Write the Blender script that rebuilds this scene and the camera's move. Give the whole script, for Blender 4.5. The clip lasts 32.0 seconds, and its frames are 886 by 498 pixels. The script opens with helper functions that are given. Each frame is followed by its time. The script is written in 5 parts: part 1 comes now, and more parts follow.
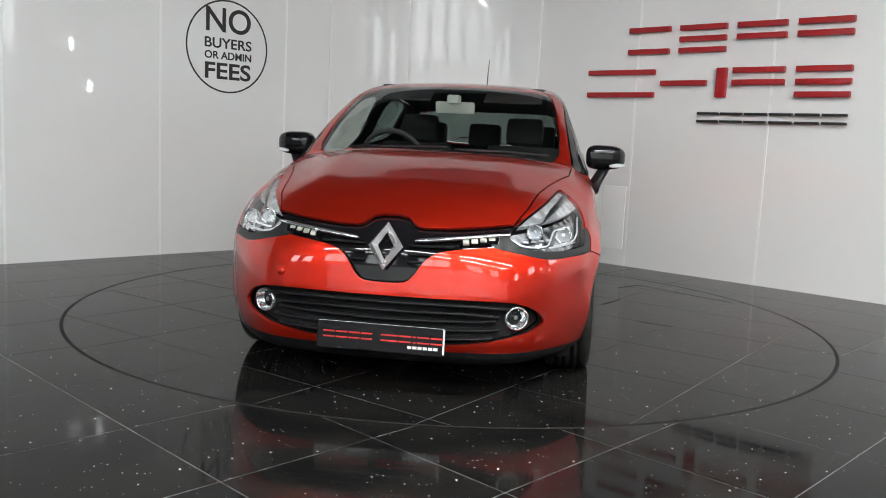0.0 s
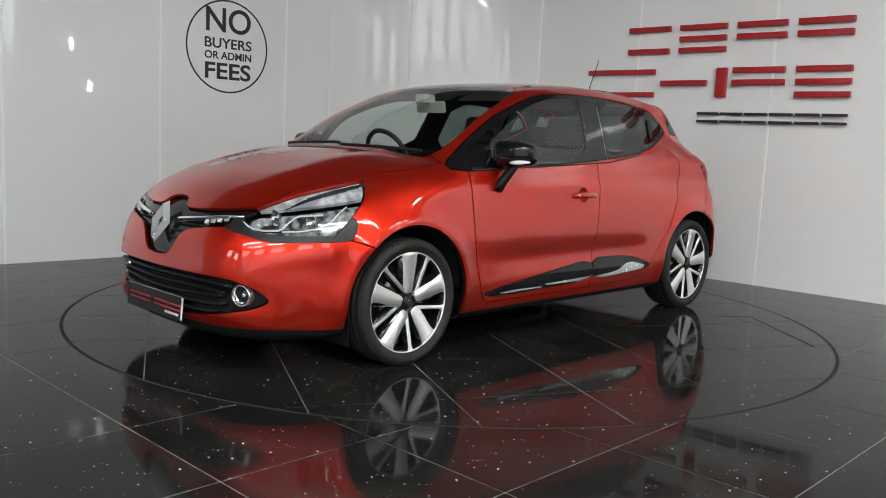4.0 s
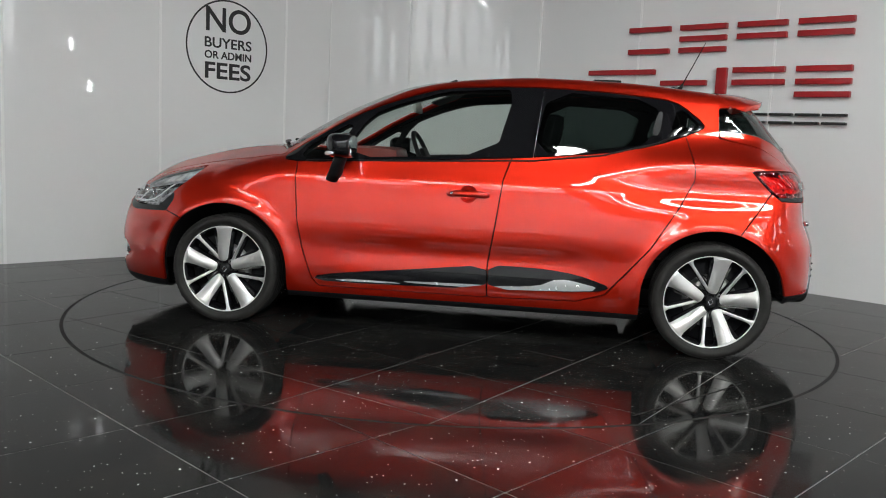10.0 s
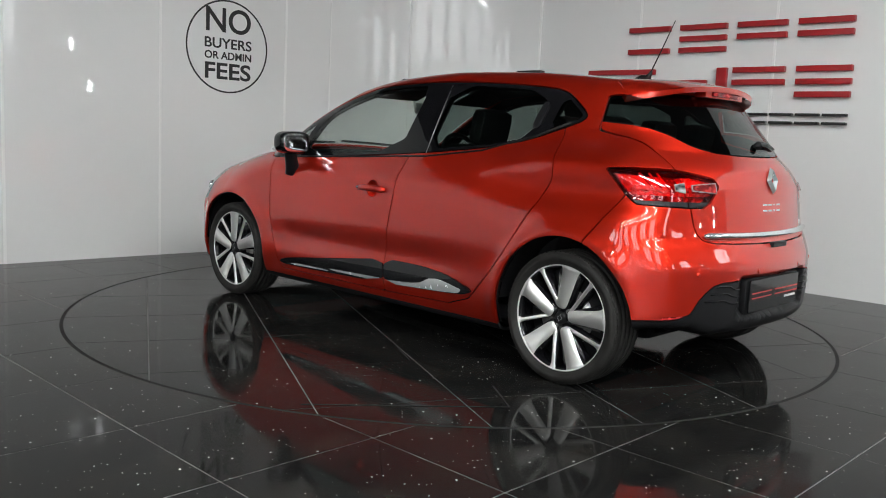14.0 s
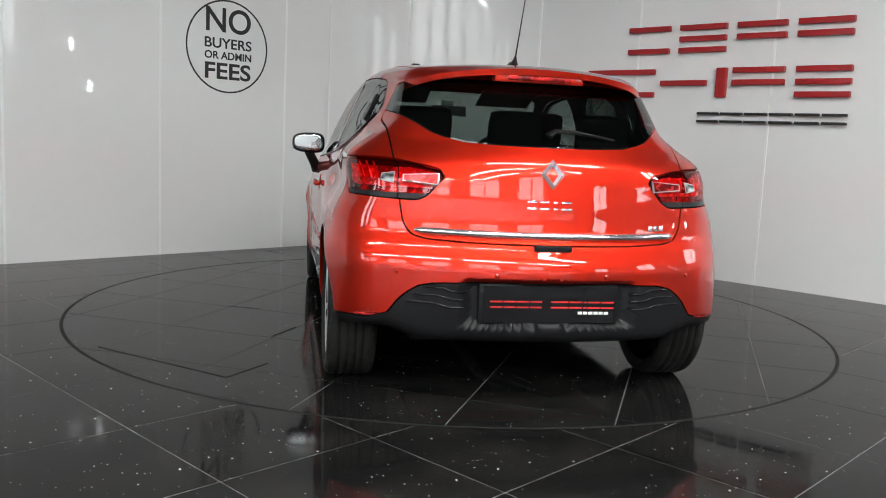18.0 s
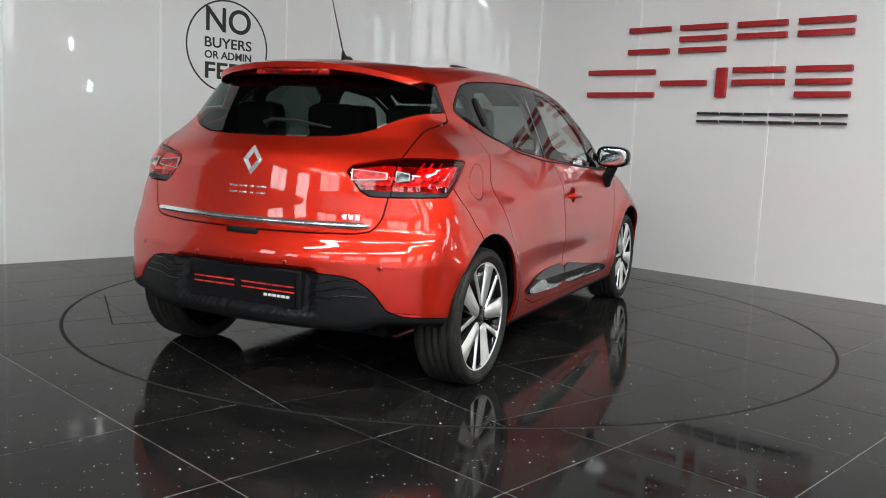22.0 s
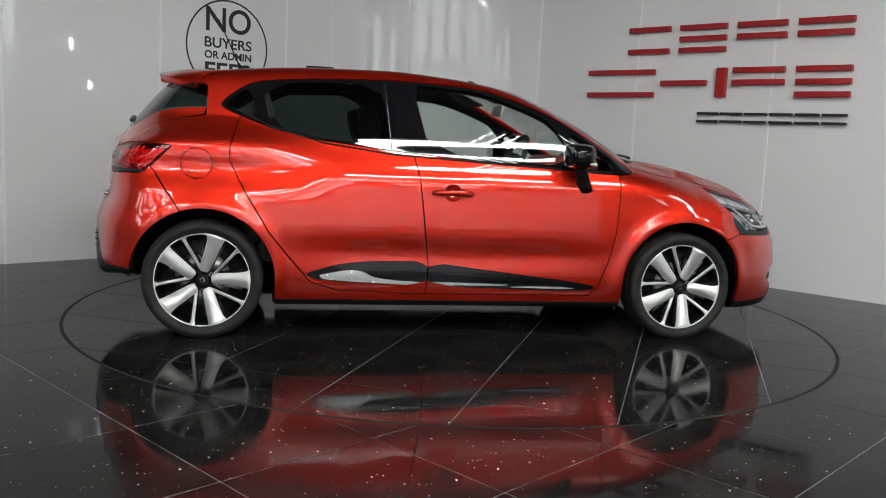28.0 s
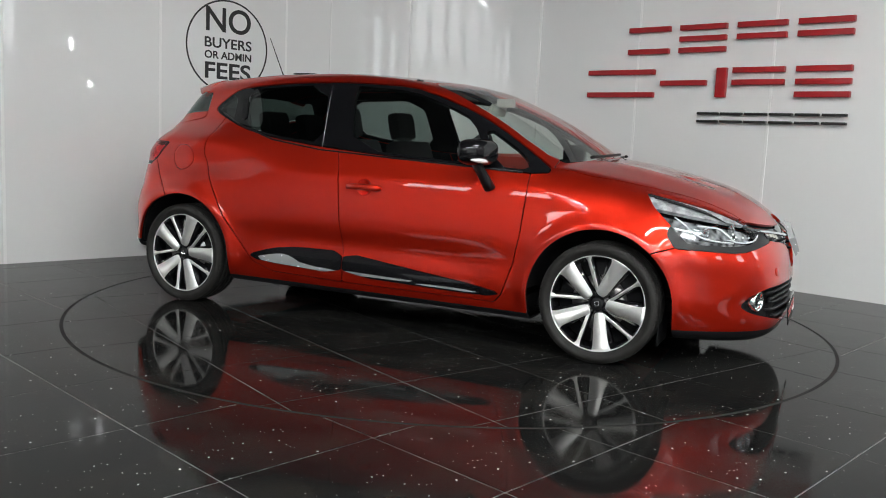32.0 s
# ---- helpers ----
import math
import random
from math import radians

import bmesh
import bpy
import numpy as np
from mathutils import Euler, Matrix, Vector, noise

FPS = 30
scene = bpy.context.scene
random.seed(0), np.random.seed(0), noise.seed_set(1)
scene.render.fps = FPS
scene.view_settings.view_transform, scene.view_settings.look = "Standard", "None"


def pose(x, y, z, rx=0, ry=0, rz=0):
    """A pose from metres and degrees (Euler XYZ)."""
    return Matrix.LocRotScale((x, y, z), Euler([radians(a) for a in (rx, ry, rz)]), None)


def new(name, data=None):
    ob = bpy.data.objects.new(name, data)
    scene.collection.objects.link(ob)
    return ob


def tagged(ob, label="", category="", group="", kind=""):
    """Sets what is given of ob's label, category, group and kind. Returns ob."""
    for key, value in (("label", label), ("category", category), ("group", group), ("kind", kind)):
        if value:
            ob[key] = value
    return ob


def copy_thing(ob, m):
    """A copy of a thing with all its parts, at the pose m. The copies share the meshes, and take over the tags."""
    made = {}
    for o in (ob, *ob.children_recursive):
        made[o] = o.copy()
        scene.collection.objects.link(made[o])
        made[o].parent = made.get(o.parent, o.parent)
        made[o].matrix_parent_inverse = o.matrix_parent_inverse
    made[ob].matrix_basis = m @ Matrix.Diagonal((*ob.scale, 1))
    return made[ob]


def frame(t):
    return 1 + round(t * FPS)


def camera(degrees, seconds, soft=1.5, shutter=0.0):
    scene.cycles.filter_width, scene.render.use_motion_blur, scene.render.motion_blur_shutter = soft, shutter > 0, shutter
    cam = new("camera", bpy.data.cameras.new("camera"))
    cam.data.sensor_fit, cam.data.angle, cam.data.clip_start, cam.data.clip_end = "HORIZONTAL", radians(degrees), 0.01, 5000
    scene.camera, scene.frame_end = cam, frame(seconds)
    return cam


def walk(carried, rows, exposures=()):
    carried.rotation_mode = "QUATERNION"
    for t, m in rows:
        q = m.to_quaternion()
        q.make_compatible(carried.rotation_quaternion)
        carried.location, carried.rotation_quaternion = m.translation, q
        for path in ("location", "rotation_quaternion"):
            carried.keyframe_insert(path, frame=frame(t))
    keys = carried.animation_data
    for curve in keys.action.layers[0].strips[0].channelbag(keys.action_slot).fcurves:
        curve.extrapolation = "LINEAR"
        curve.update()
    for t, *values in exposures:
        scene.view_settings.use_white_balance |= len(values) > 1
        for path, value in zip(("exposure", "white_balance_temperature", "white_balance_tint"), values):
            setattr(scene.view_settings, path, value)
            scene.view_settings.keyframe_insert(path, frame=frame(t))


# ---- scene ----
# The camera stands still before a turntable; a car is turned once about on it.
cam = camera(55.2, 32.0, soft=1.0)
EYE = pose(0, -5.271, 1.042, 0, 0, 0.61) @ pose(0, 0, 0, 90 - 7.175, 0, 0) @ pose(0, 0, 0, 0, 0, 2.674)
EXPOSURE = 0.43
walk(cam, [(0, EYE), (32, EYE)], [(t, EXPOSURE + d) for t, d in ((0, 0.0), (3, -0.05), (5, -0.5), (6, -0.62), (7, -0.48), (8, -0.64), (9, -0.44), (10, -0.36), (11, -0.24), (12, -0.38), (13, -0.36), (14, -0.22), (17, -0.15), (19, -0.1), (21, -0.15), (23, -0.08), (25, -0.33), (28, -0.5), (30, -0.14), (32, -0.15))])


def turn(t):
    """Heading of the car and the turntable, degrees."""
    return -97.593 - 8.9385 * t - 0.00248 * (t - 16) ** 2


# ---- light ----
world = bpy.data.worlds.new("world")
world.use_nodes = True
scene.world = world
world.node_tree.nodes["Background"].inputs[0].default_value = (0.8, 0.9, 1.0, 1)
world.node_tree.nodes["Background"].inputs[1].default_value = 0.05


# ---- materials ----
def material(name, colour, rough=0.5, metal=0.0, coat=0.0, coat_rough=0.03, spec=0.5, transmission=0.0, emit=0.0):
    m = bpy.data.materials.new(name)
    m.use_nodes = True
    b = m.node_tree.nodes["Principled BSDF"]
    b.inputs["Base Color"].default_value = (*colour, 1)
    b.inputs["Roughness"].default_value = rough
    b.inputs["Metallic"].default_value = metal
    b.inputs["Coat Weight"].default_value = coat
    b.inputs["Coat Roughness"].default_value = coat_rough
    b.inputs["Specular IOR Level"].default_value = spec
    b.inputs["Transmission Weight"].default_value = transmission
    if emit:
        b.inputs["Emission Color"].default_value = (*colour, 1)
        b.inputs["Emission Strength"].default_value = emit
    return m


def shader(m):
    return m.node_tree, m.node_tree.nodes["Principled BSDF"]


def vary(m, scale, low, high, into="Roughness", coords="Object", detail=6.0):
    """Noise between low and high on one value of the material."""
    tree, b = shader(m)
    tex = tree.nodes.new("ShaderNodeTexCoord")
    n = tree.nodes.new("ShaderNodeTexNoise")
    n.inputs["Scale"].default_value, n.inputs["Detail"].default_value = scale, detail
    r = tree.nodes.new("ShaderNodeMapRange")
    r.inputs["From Min"].default_value, r.inputs["From Max"].default_value = 0.3, 0.7
    r.inputs["To Min"].default_value, r.inputs["To Max"].default_value = low, high
    tree.links.new(tex.outputs[coords], n.inputs["Vector"])
    tree.links.new(n.outputs["Fac"], r.inputs["Value"])
    tree.links.new(r.outputs["Result"], b.inputs[into])
    return m


def tint(m, scale, a, b_col, coords="Object", detail=5.0):
    """Noise between two base colours."""
    tree, b = shader(m)
    tex = tree.nodes.new("ShaderNodeTexCoord")
    n = tree.nodes.new("ShaderNodeTexNoise")
    n.inputs["Scale"].default_value, n.inputs["Detail"].default_value = scale, detail
    ramp = tree.nodes.new("ShaderNodeValToRGB")
    ramp.color_ramp.elements[0].position, ramp.color_ramp.elements[1].position = 0.35, 0.68
    ramp.color_ramp.elements[0].color, ramp.color_ramp.elements[1].color = (*a, 1), (*b_col, 1)
    tree.links.new(tex.outputs[coords], n.inputs["Vector"])
    tree.links.new(n.outputs["Fac"], ramp.inputs["Fac"])
    tree.links.new(ramp.outputs["Color"], b.inputs["Base Color"])
    return m


def bump(m, scale, strength, distance=0.002, coords="Object", detail=4.0):
    tree, b = shader(m)
    tex = tree.nodes.new("ShaderNodeTexCoord")
    n = tree.nodes.new("ShaderNodeTexNoise")
    n.inputs["Scale"].default_value, n.inputs["Detail"].default_value = scale, detail
    k = tree.nodes.new("ShaderNodeBump")
    k.inputs["Strength"].default_value, k.inputs["Distance"].default_value = strength, distance
    tree.links.new(tex.outputs[coords], n.inputs["Vector"])
    tree.links.new(n.outputs["Fac"], k.inputs["Height"])
    tree.links.new(k.outputs["Normal"], b.inputs["Normal"])
    return m


PAINT = material("red_metallic_paint", (0.52, 0.028, 0.01), rough=0.43, metal=0.87, coat=1.0, coat_rough=0.012)
tree, b = shader(PAINT)
b.inputs["Coat IOR"].default_value = 1.56
tex = tree.nodes.new("ShaderNodeTexCoord")
flake = tree.nodes.new("ShaderNodeTexVoronoi")
flake.inputs["Scale"].default_value = 900
mixc = tree.nodes.new("ShaderNodeMix")
mixc.data_type = "RGBA"
mixc.inputs["A"].default_value, mixc.inputs["B"].default_value = (0.54, 0.0145, 0.003, 1), (0.69, 0.0225, 0.0045, 1)
tree.links.new(tex.outputs["Object"], flake.inputs["Vector"])
tree.links.new(flake.outputs["Color"], mixc.inputs["Factor"])
tree.links.new(mixc.outputs["Result"], b.inputs["Base Color"])
GLOSS_BLACK = material("gloss_black", (0.006, 0.006, 0.007), rough=0.03, spec=0.4)
SATIN_BLACK = bump(material("satin_black_plastic", (0.009, 0.009, 0.010), rough=0.4, spec=0.2), 400, 0.08)
MATT_BLACK = bump(material("matt_black", (0.009, 0.009, 0.010), rough=0.75, spec=0.15), 200, 0.1)
GREY_TRIM = bump(material("grey_trim", (0.013, 0.0135, 0.0145), rough=0.42, spec=0.3), 300, 0.06)
CHROME = vary(material("chrome", (0.82, 0.83, 0.84), rough=0.06, metal=0.92), 30, 0.05, 0.15)
ALLOY = vary(material("machined_alloy", (0.74, 0.73, 0.71), rough=0.42, metal=0.55), 60, 0.34, 0.5)
RUBBER = bump(vary(material("tyre_rubber", (0.0165, 0.0155, 0.0145), rough=0.7, spec=0.3), 25, 0.55, 0.8), 180, 0.15)
SILVER = vary(material("lamp_silver", (0.82, 0.83, 0.84), rough=0.25, metal=0.3), 9, 0.18, 0.28)
LAMP_BAND = tint(material("ribbed_lamp_silver", (0.6, 0.6, 0.6), rough=0.2, metal=0.3), 24, (0.38, 0.38, 0.39), (0.88, 0.89, 0.90), "Object", 2.0)
LAMP_BOWL = tint(material("lamp_bowl", (0.2, 0.2, 0.2), rough=0.16, metal=0.55), 26, (0.06, 0.06, 0.064), (0.80, 0.81, 0.83), "Object", 1.0)
RED_DEEP = vary(tint(material("deep_red_reflector", (0.36, 0.008, 0.010), rough=0.25, metal=0.6), 14, (0.12, 0.003, 0.004), (0.62, 0.016, 0.014), "Object", 2.0), 50, 0.1, 0.35)
RED_BRIGHT = vary(material("bright_red_reflector", (0.75, 0.04, 0.04), rough=0.2, metal=0.4), 50, 0.1, 0.4)
DARK_LENS = material("dark_red_lens", (0.02, 0.001, 0.001), rough=0.1)
CABIN = bump(material("charcoal_cabin_plastic", (0.022, 0.022, 0.024), rough=0.6), 300, 0.1)
FABRIC = bump(vary(material("charcoal_seat_cloth", (0.02, 0.02, 0.022), rough=0.9), 60, 0.8, 1.0), 500, 0.3)
CABIN_RED = vary(material("red_cabin_trim", (0.36, 0.03, 0.018), rough=0.4), 40, 0.3, 0.5)
BADGE = vary(material("badge_chrome", (0.85, 0.86, 0.87), rough=0.2, metal=0.7), 40, 0.14, 0.28)
# faint uneven emission for the fill band added behind the camera
FILL_GLOW = vary(material("faint_fill_glow", (0.95, 0.98, 1.0), emit=0.15), 0.35, 0.10, 0.22, "Emission Strength")
MIRROR = material("dark_mirror", (0.42, 0.43, 0.44), rough=0.02, metal=1.0)
DRL = material("daytime_lens", (0.45, 0.445, 0.39), rough=0.2)
PALE = material("pale_grey_plastic", (0.55, 0.55, 0.52), rough=0.5)
WHITE = material("white_marking_and_glint", (0.8, 0.8, 0.8), rough=0.4)
RED_MARK = material("red_marking", (0.62, 0.02, 0.02), rough=0.4)
PLATE = vary(material("black_plate_acrylic", (0.008, 0.008, 0.009), rough=0.06, spec=0.3), 12, 0.02, 0.12)
STEEL = vary(material("brake_steel", (0.35, 0.34, 0.33), rough=0.35, metal=1.0), 40, 0.25, 0.5)


def glass(name, colour, rough=0.0):
    """Thin pane: part clear, part tinted mirror of its surroundings."""
    m = bpy.data.materials.new(name)
    m.use_nodes = True
    tree = m.node_tree
    tree.nodes.remove(tree.nodes["Principled BSDF"])
    clear = tree.nodes.new("ShaderNodeBsdfTransparent")
    clear.inputs["Color"].default_value = (*colour, 1)
    gloss = tree.nodes.new("ShaderNodeBsdfGlossy")
    gloss.inputs["Roughness"].default_value = rough
    edge = tree.nodes.new("ShaderNodeLayerWeight")
    edge.inputs["Blend"].default_value = 0.5
    power = tree.nodes.new("ShaderNodeMath")
    power.operation = "POWER"
    power.inputs[1].default_value = 4.0
    gain = tree.nodes.new("ShaderNodeMath")
    gain.operation = "MULTIPLY_ADD"
    gain.inputs[1].default_value, gain.inputs[2].default_value = 0.85, 0.065
    mix = tree.nodes.new("ShaderNodeMixShader")
    tree.links.new(edge.outputs["Facing"], power.inputs[0])
    tree.links.new(power.outputs[0], gain.inputs[0])
    tree.links.new(gain.outputs[0], mix.inputs["Fac"])
    tree.links.new(clear.outputs[0], mix.inputs[1])
    tree.links.new(gloss.outputs[0], mix.inputs[2])
    tree.links.new(mix.outputs[0], tree.nodes["Material Output"].inputs["Surface"])
    return m


GLASS = glass("clear_green_glass", (0.80, 0.85, 0.82))
TINTED = glass("privacy_glass", (0.19, 0.235, 0.22))
LENS = glass("clear_lens", (0.93, 0.94, 0.95))
RED_LENS = glass("red_lens", (1.0, 0.20, 0.18))

WALL = bump(material("white_wall_panel", (0.78, 0.78, 0.775), rough=0.4, coat=0.7, coat_rough=0.01), 1.7, 0.5, 0.02, "Object", 0.0)
SEAM = material("white_joint_strip", (0.86, 0.86, 0.85), rough=0.3)
SIGN_RED = material("red_sign_acrylic", (0.36, 0.008, 0.011), rough=0.35)
SIGN_BLACK = material("black_sign_vinyl", (0.012, 0.012, 0.012), rough=0.35)
CEILING = vary(material("grey_ceiling", (0.10, 0.10, 0.105), rough=0.8), 3, 0.7, 0.9)
LAMP = material("lamp_diffuser", (0.97, 1.0, 0.985), emit=62.0)
DAYLIGHT = material("daylit_pane", (0.93, 0.98, 1.0), emit=6.0)
FRONTAGE = material("frontage_pane", (0.95, 0.98, 1.0), emit=3.5)
HALL = tint(vary(material("hall_wall", (0.3, 0.3, 0.3), rough=0.6), 2, 0.5, 0.8), 1.3, (0.20, 0.20, 0.205), (0.28, 0.28, 0.28))
BLACK_GAP = material("dark_gap", (0.004, 0.004, 0.004), rough=0.9)
GROUT = vary(material("grey_grout", (0.50, 0.49, 0.47), rough=0.7), 8, 0.6, 0.8)
TABLE_GROUT = tint(material("dark_grout", (0.2, 0.2, 0.2), rough=0.7), 1.6, (0.07, 0.068, 0.066), (0.30, 0.295, 0.29))


def granite(name):
    """Black polished stone with mirror flecks of two sizes, faint clouds and dry wiping marks."""
    m = material(name, (0.02, 0.02, 0.021), rough=0.06, spec=0.07)
    tree, b = shader(m)
    L = tree.links.new
    tex = tree.nodes.new("ShaderNodeTexCoord")

    def noise(scale, detail, low, high, a, c):
        n = tree.nodes.new("ShaderNodeTexNoise")
        n.inputs["Scale"].default_value, n.inputs["Detail"].default_value = scale, detail
        r = tree.nodes.new("ShaderNodeMapRange")
        r.inputs["From Min"].default_value, r.inputs["From Max"].default_value = low, high
        r.inputs["To Min"].default_value, r.inputs["To Max"].default_value = a, c
        L(tex.outputs["Object"], n.inputs["Vector"])
        L(n.outputs["Fac"], r.inputs["Value"])
        return r.outputs["Result"]

    def mixed(fac, a, c):
        mix = tree.nodes.new("ShaderNodeMix")
        mix.data_type = "RGBA"
        L(fac, mix.inputs["Factor"])
        for k, v in (("A", a), ("B", c)):
            if isinstance(v, tuple):
                mix.inputs[k].default_value = (*v, 1)
            else:
                L(v, mix.inputs[k])
        return mix.outputs["Result"]

    def flecks(scale, low, small, large):
        cell = tree.nodes.new("ShaderNodeTexVoronoi")
        cell.inputs["Scale"].default_value = scale
        sep = tree.nodes.new("ShaderNodeSeparateColor")
        size = tree.nodes.new("ShaderNodeMapRange")
        size.inputs["From Min"].default_value, size.inputs["From Max"].default_value = low, 1.0
        size.inputs["To Min"].default_value, size.inputs["To Max"].default_value = small, large
        size.clamp = False
        less = tree.nodes.new("ShaderNodeMath")
        less.operation = "LESS_THAN"
        L(tex.outputs["Object"], cell.inputs["Vector"])
        L(cell.outputs["Color"], sep.inputs["Color"])
        L(sep.outputs["Red"], size.inputs["Value"])
        L(cell.outputs["Distance"], less.inputs[0])
        L(size.outputs["Result"], less.inputs[1])
        return less.outputs[0]

    base = mixed(noise(2.2, 8, 0.35, 0.75, 0, 1), (0.007, 0.007, 0.0072), (0.017, 0.0165, 0.0155))
    base = mixed(noise(5.0, 9, 0.52, 0.80, 0, 0.55), base, (0.034, 0.030, 0.024))
    base = mixed(flecks(62, 0.84, 0.05, 0.17), base, (0.55, 0.54, 0.52))
    base = mixed(flecks(27, 0.86, 0.05, 0.115), base, (0.95, 0.94, 0.92))
    L(base, b.inputs["Base Color"])
    L(noise(3.1, 8, 0.40, 0.78, 0.045, 0.17), b.inputs["Roughness"])
    return m


STONE = granite("black_quartz_tile")


# ---- mesh helpers ----
def link(name, mesh, mat, parent=None, label=""):
    if mat is not None:
        mesh.materials.append(mat)
    ob = new(name, mesh)
    if parent is not None:
        ob.parent = parent
    return tagged(ob, label)


def part(name, bm, mat, parent=None, label="", smooth=True, angle=35):
    """A bmesh as one mesh object under a thing or a part."""
    if smooth:
        for fc in bm.faces:
            fc.smooth = True
        for ed in bm.edges:
            ed.smooth = len(ed.link_faces) != 2 or ed.calc_face_angle(3.2) < radians(angle)
    me = bpy.data.meshes.new(name)
    bm.to_mesh(me)
    bm.free()
    return link(name, me, mat, parent, label)


def empty(name, label, category, group="", kind=""):
    ob = new(name)
    ob.empty_display_size = 0.1
    return tagged(ob, label, category, group, kind)


def box(bm, x0, x1, y0, y1, z0, z1, bevel=0.0, m=None):
    """A bevelled box added to bm."""
    res = bmesh.ops.create_cube(bm, size=1.0)
    vs = res["verts"]
    mat = Matrix.Translation(((x0 + x1) / 2, (y0 + y1) / 2, (z0 + z1) / 2)) @ Matrix.Diagonal((x1 - x0, y1 - y0, z1 - z0, 1))
    bmesh.ops.transform(bm, matrix=(m @ mat) if m else mat, verts=vs)
    if bevel:
        eds = list({e for v in vs for e in v.link_edges})
        bmesh.ops.bevel(bm, geom=eds, offset=bevel, segments=2, affect="EDGES", profile=0.6)
    return bm


def lathe(bm, prof, steps=48, axis="y", m=None):
    """Turns (radius, along) pairs about an axis."""
    rings = []
    for k in range(steps):
        a = 2 * math.pi * k / steps
        ring = []
        for r, h in prof:
            v = {"y": (r * math.cos(a), h, r * math.sin(a)), "z": (r * math.cos(a), r * math.sin(a), h), "x": (h, r * math.cos(a), r * math.sin(a))}[axis]
            ring.append(bm.verts.new(m @ Vector(v) if m else v))
        rings.append(ring)
    for k in range(steps):
        A, B = rings[k], rings[(k + 1) % steps]
        for i in range(len(prof) - 1):
            bm.faces.new((A[i], B[i], B[i + 1], A[i + 1]))
    return bm


def tube(bm, pts, radius, sides=10, flat=1.0):
    """A round bar along points; radius may be a list."""
    pts = [Vector(q) for q in pts]
    rings = []
    for i, q in enumerate(pts):
        d = (pts[min(i + 1, len(pts) - 1)] - pts[max(i - 1, 0)]).normalized()
        up = Vector((0, 0, 1)) if abs(d.z) < 0.9 else Vector((1, 0, 0))
        s = d.cross(up).normalized()
        w = s.cross(d)
        r = radius[i] if isinstance(radius, (list, tuple)) else radius
        rings.append([bm.verts.new(q + s * r * math.cos(2 * math.pi * k / sides) + w * r * flat * math.sin(2 * math.pi * k / sides)) for k in range(sides)])
    for A, B in zip(rings, rings[1:]):
        for k in range(sides):
            bm.faces.new((A[k], A[(k + 1) % sides], B[(k + 1) % sides], B[k]))
    bm.faces.new(rings[0][::-1])
    bm.faces.new(rings[-1])
    return bm


def prism(bm, outline, h0, h1, m=None, bevel=0.0):
    """An outline in x, y pulled from h0 to h1."""
    lo = [bm.verts.new((x, y, h0)) for x, y in outline]
    hi = [bm.verts.new((x, y, h1)) for x, y in outline]
    n = len(lo)
    faces = [bm.faces.new(lo[::-1]), bm.faces.new(hi)]
    for i in range(n):
        faces.append(bm.faces.new((lo[i], lo[(i + 1) % n], hi[(i + 1) % n], hi[i])))
    if bevel:
        bmesh.ops.bevel(bm, geom=list(faces[1].edges), offset=bevel, segments=2, affect="EDGES")
    if m:
        fs = {v for v in bm.verts if v.is_valid}
        bmesh.ops.transform(bm, matrix=m, verts=list(fs))
    return bm


def rounded(points, times=2, closed=True):
    """Corner cutting: softens an outline."""
    P = [np.array(q, float) for q in points]
    for _ in range(times):
        Q = []
        n = len(P)
        for i in range(n if closed else n - 1):
            a, c = P[i], P[(i + 1) % n]
            Q += [0.8 * a + 0.2 * c, 0.2 * a + 0.8 * c]
        P = Q if closed else [P[0]] + Q + [P[-1]]
    return [tuple(q) for q in P]


# ---- the place ----
LEFT_END, CORNER_A, CORNER_B, RIGHT_END = (-6.4, -2.24), (-1.24, 2.927), (0.877, 3.001), (6.4, -1.81)
WALL_TOP = 3.6
PANEL = 1.2


def panels(name, a, c, start, step):
    """A wall of upright panels from a to c, seen from the turntable, with joint strips."""
    a, c = Vector((*a, 0)), Vector((*c, 0))
    d = (c - a).normalized()
    out = Vector((-d.y, d.x, 0))
    length = (c - a).length
    base = Matrix(((d.x, out.x, 0, a.x), (d.y, out.y, 0, a.y), (0, 0, 1, 0), (0, 0, 0, 1)))
    wall = part(name, box(bmesh.new(), 0, length, 0.012, 0.16, 0, WALL_TOP), SEAM, None, "white panelled showroom wall")
    tagged(wall, kind="structure")
    wall.matrix_world = base
    cuts = [q for q in np.arange(start, length, step) if q > 0.02]
    edges = [0.0] + [float(q) for q in cuts] + [length]
    for u0, u1 in zip(edges, edges[1:]):
        if u1 - u0 < 0.05:
            continue
        bm = bmesh.new()
        nx, nz = 14, 30
        grid = [[bm.verts.new((u0 + 0.003 + (u1 - u0 - 0.006) * i / nx, 0, WALL_TOP * j / nz)) for j in range(nz + 1)] for i in range(nx + 1)]
        for i in range(nx):
            for j in range(nz):
                bm.faces.new((grid[i][j], grid[i + 1][j], grid[i + 1][j + 1], grid[i][j + 1]))
        pan = part("panel", bm, WALL, wall)
        bm2 = bmesh.new()
        box(bm2, u1 - 0.011, u1 + 0.011, -0.004, 0.012, 0, WALL_TOP, 0.002)
        part("joint_strip", bm2, SEAM, wall)
    return base


left_base = panels("wall_left", LEFT_END, CORNER_A, 8.0 % PANEL, PANEL)
right_base = panels("wall_right", CORNER_B, RIGHT_END, 0.915, PANEL)

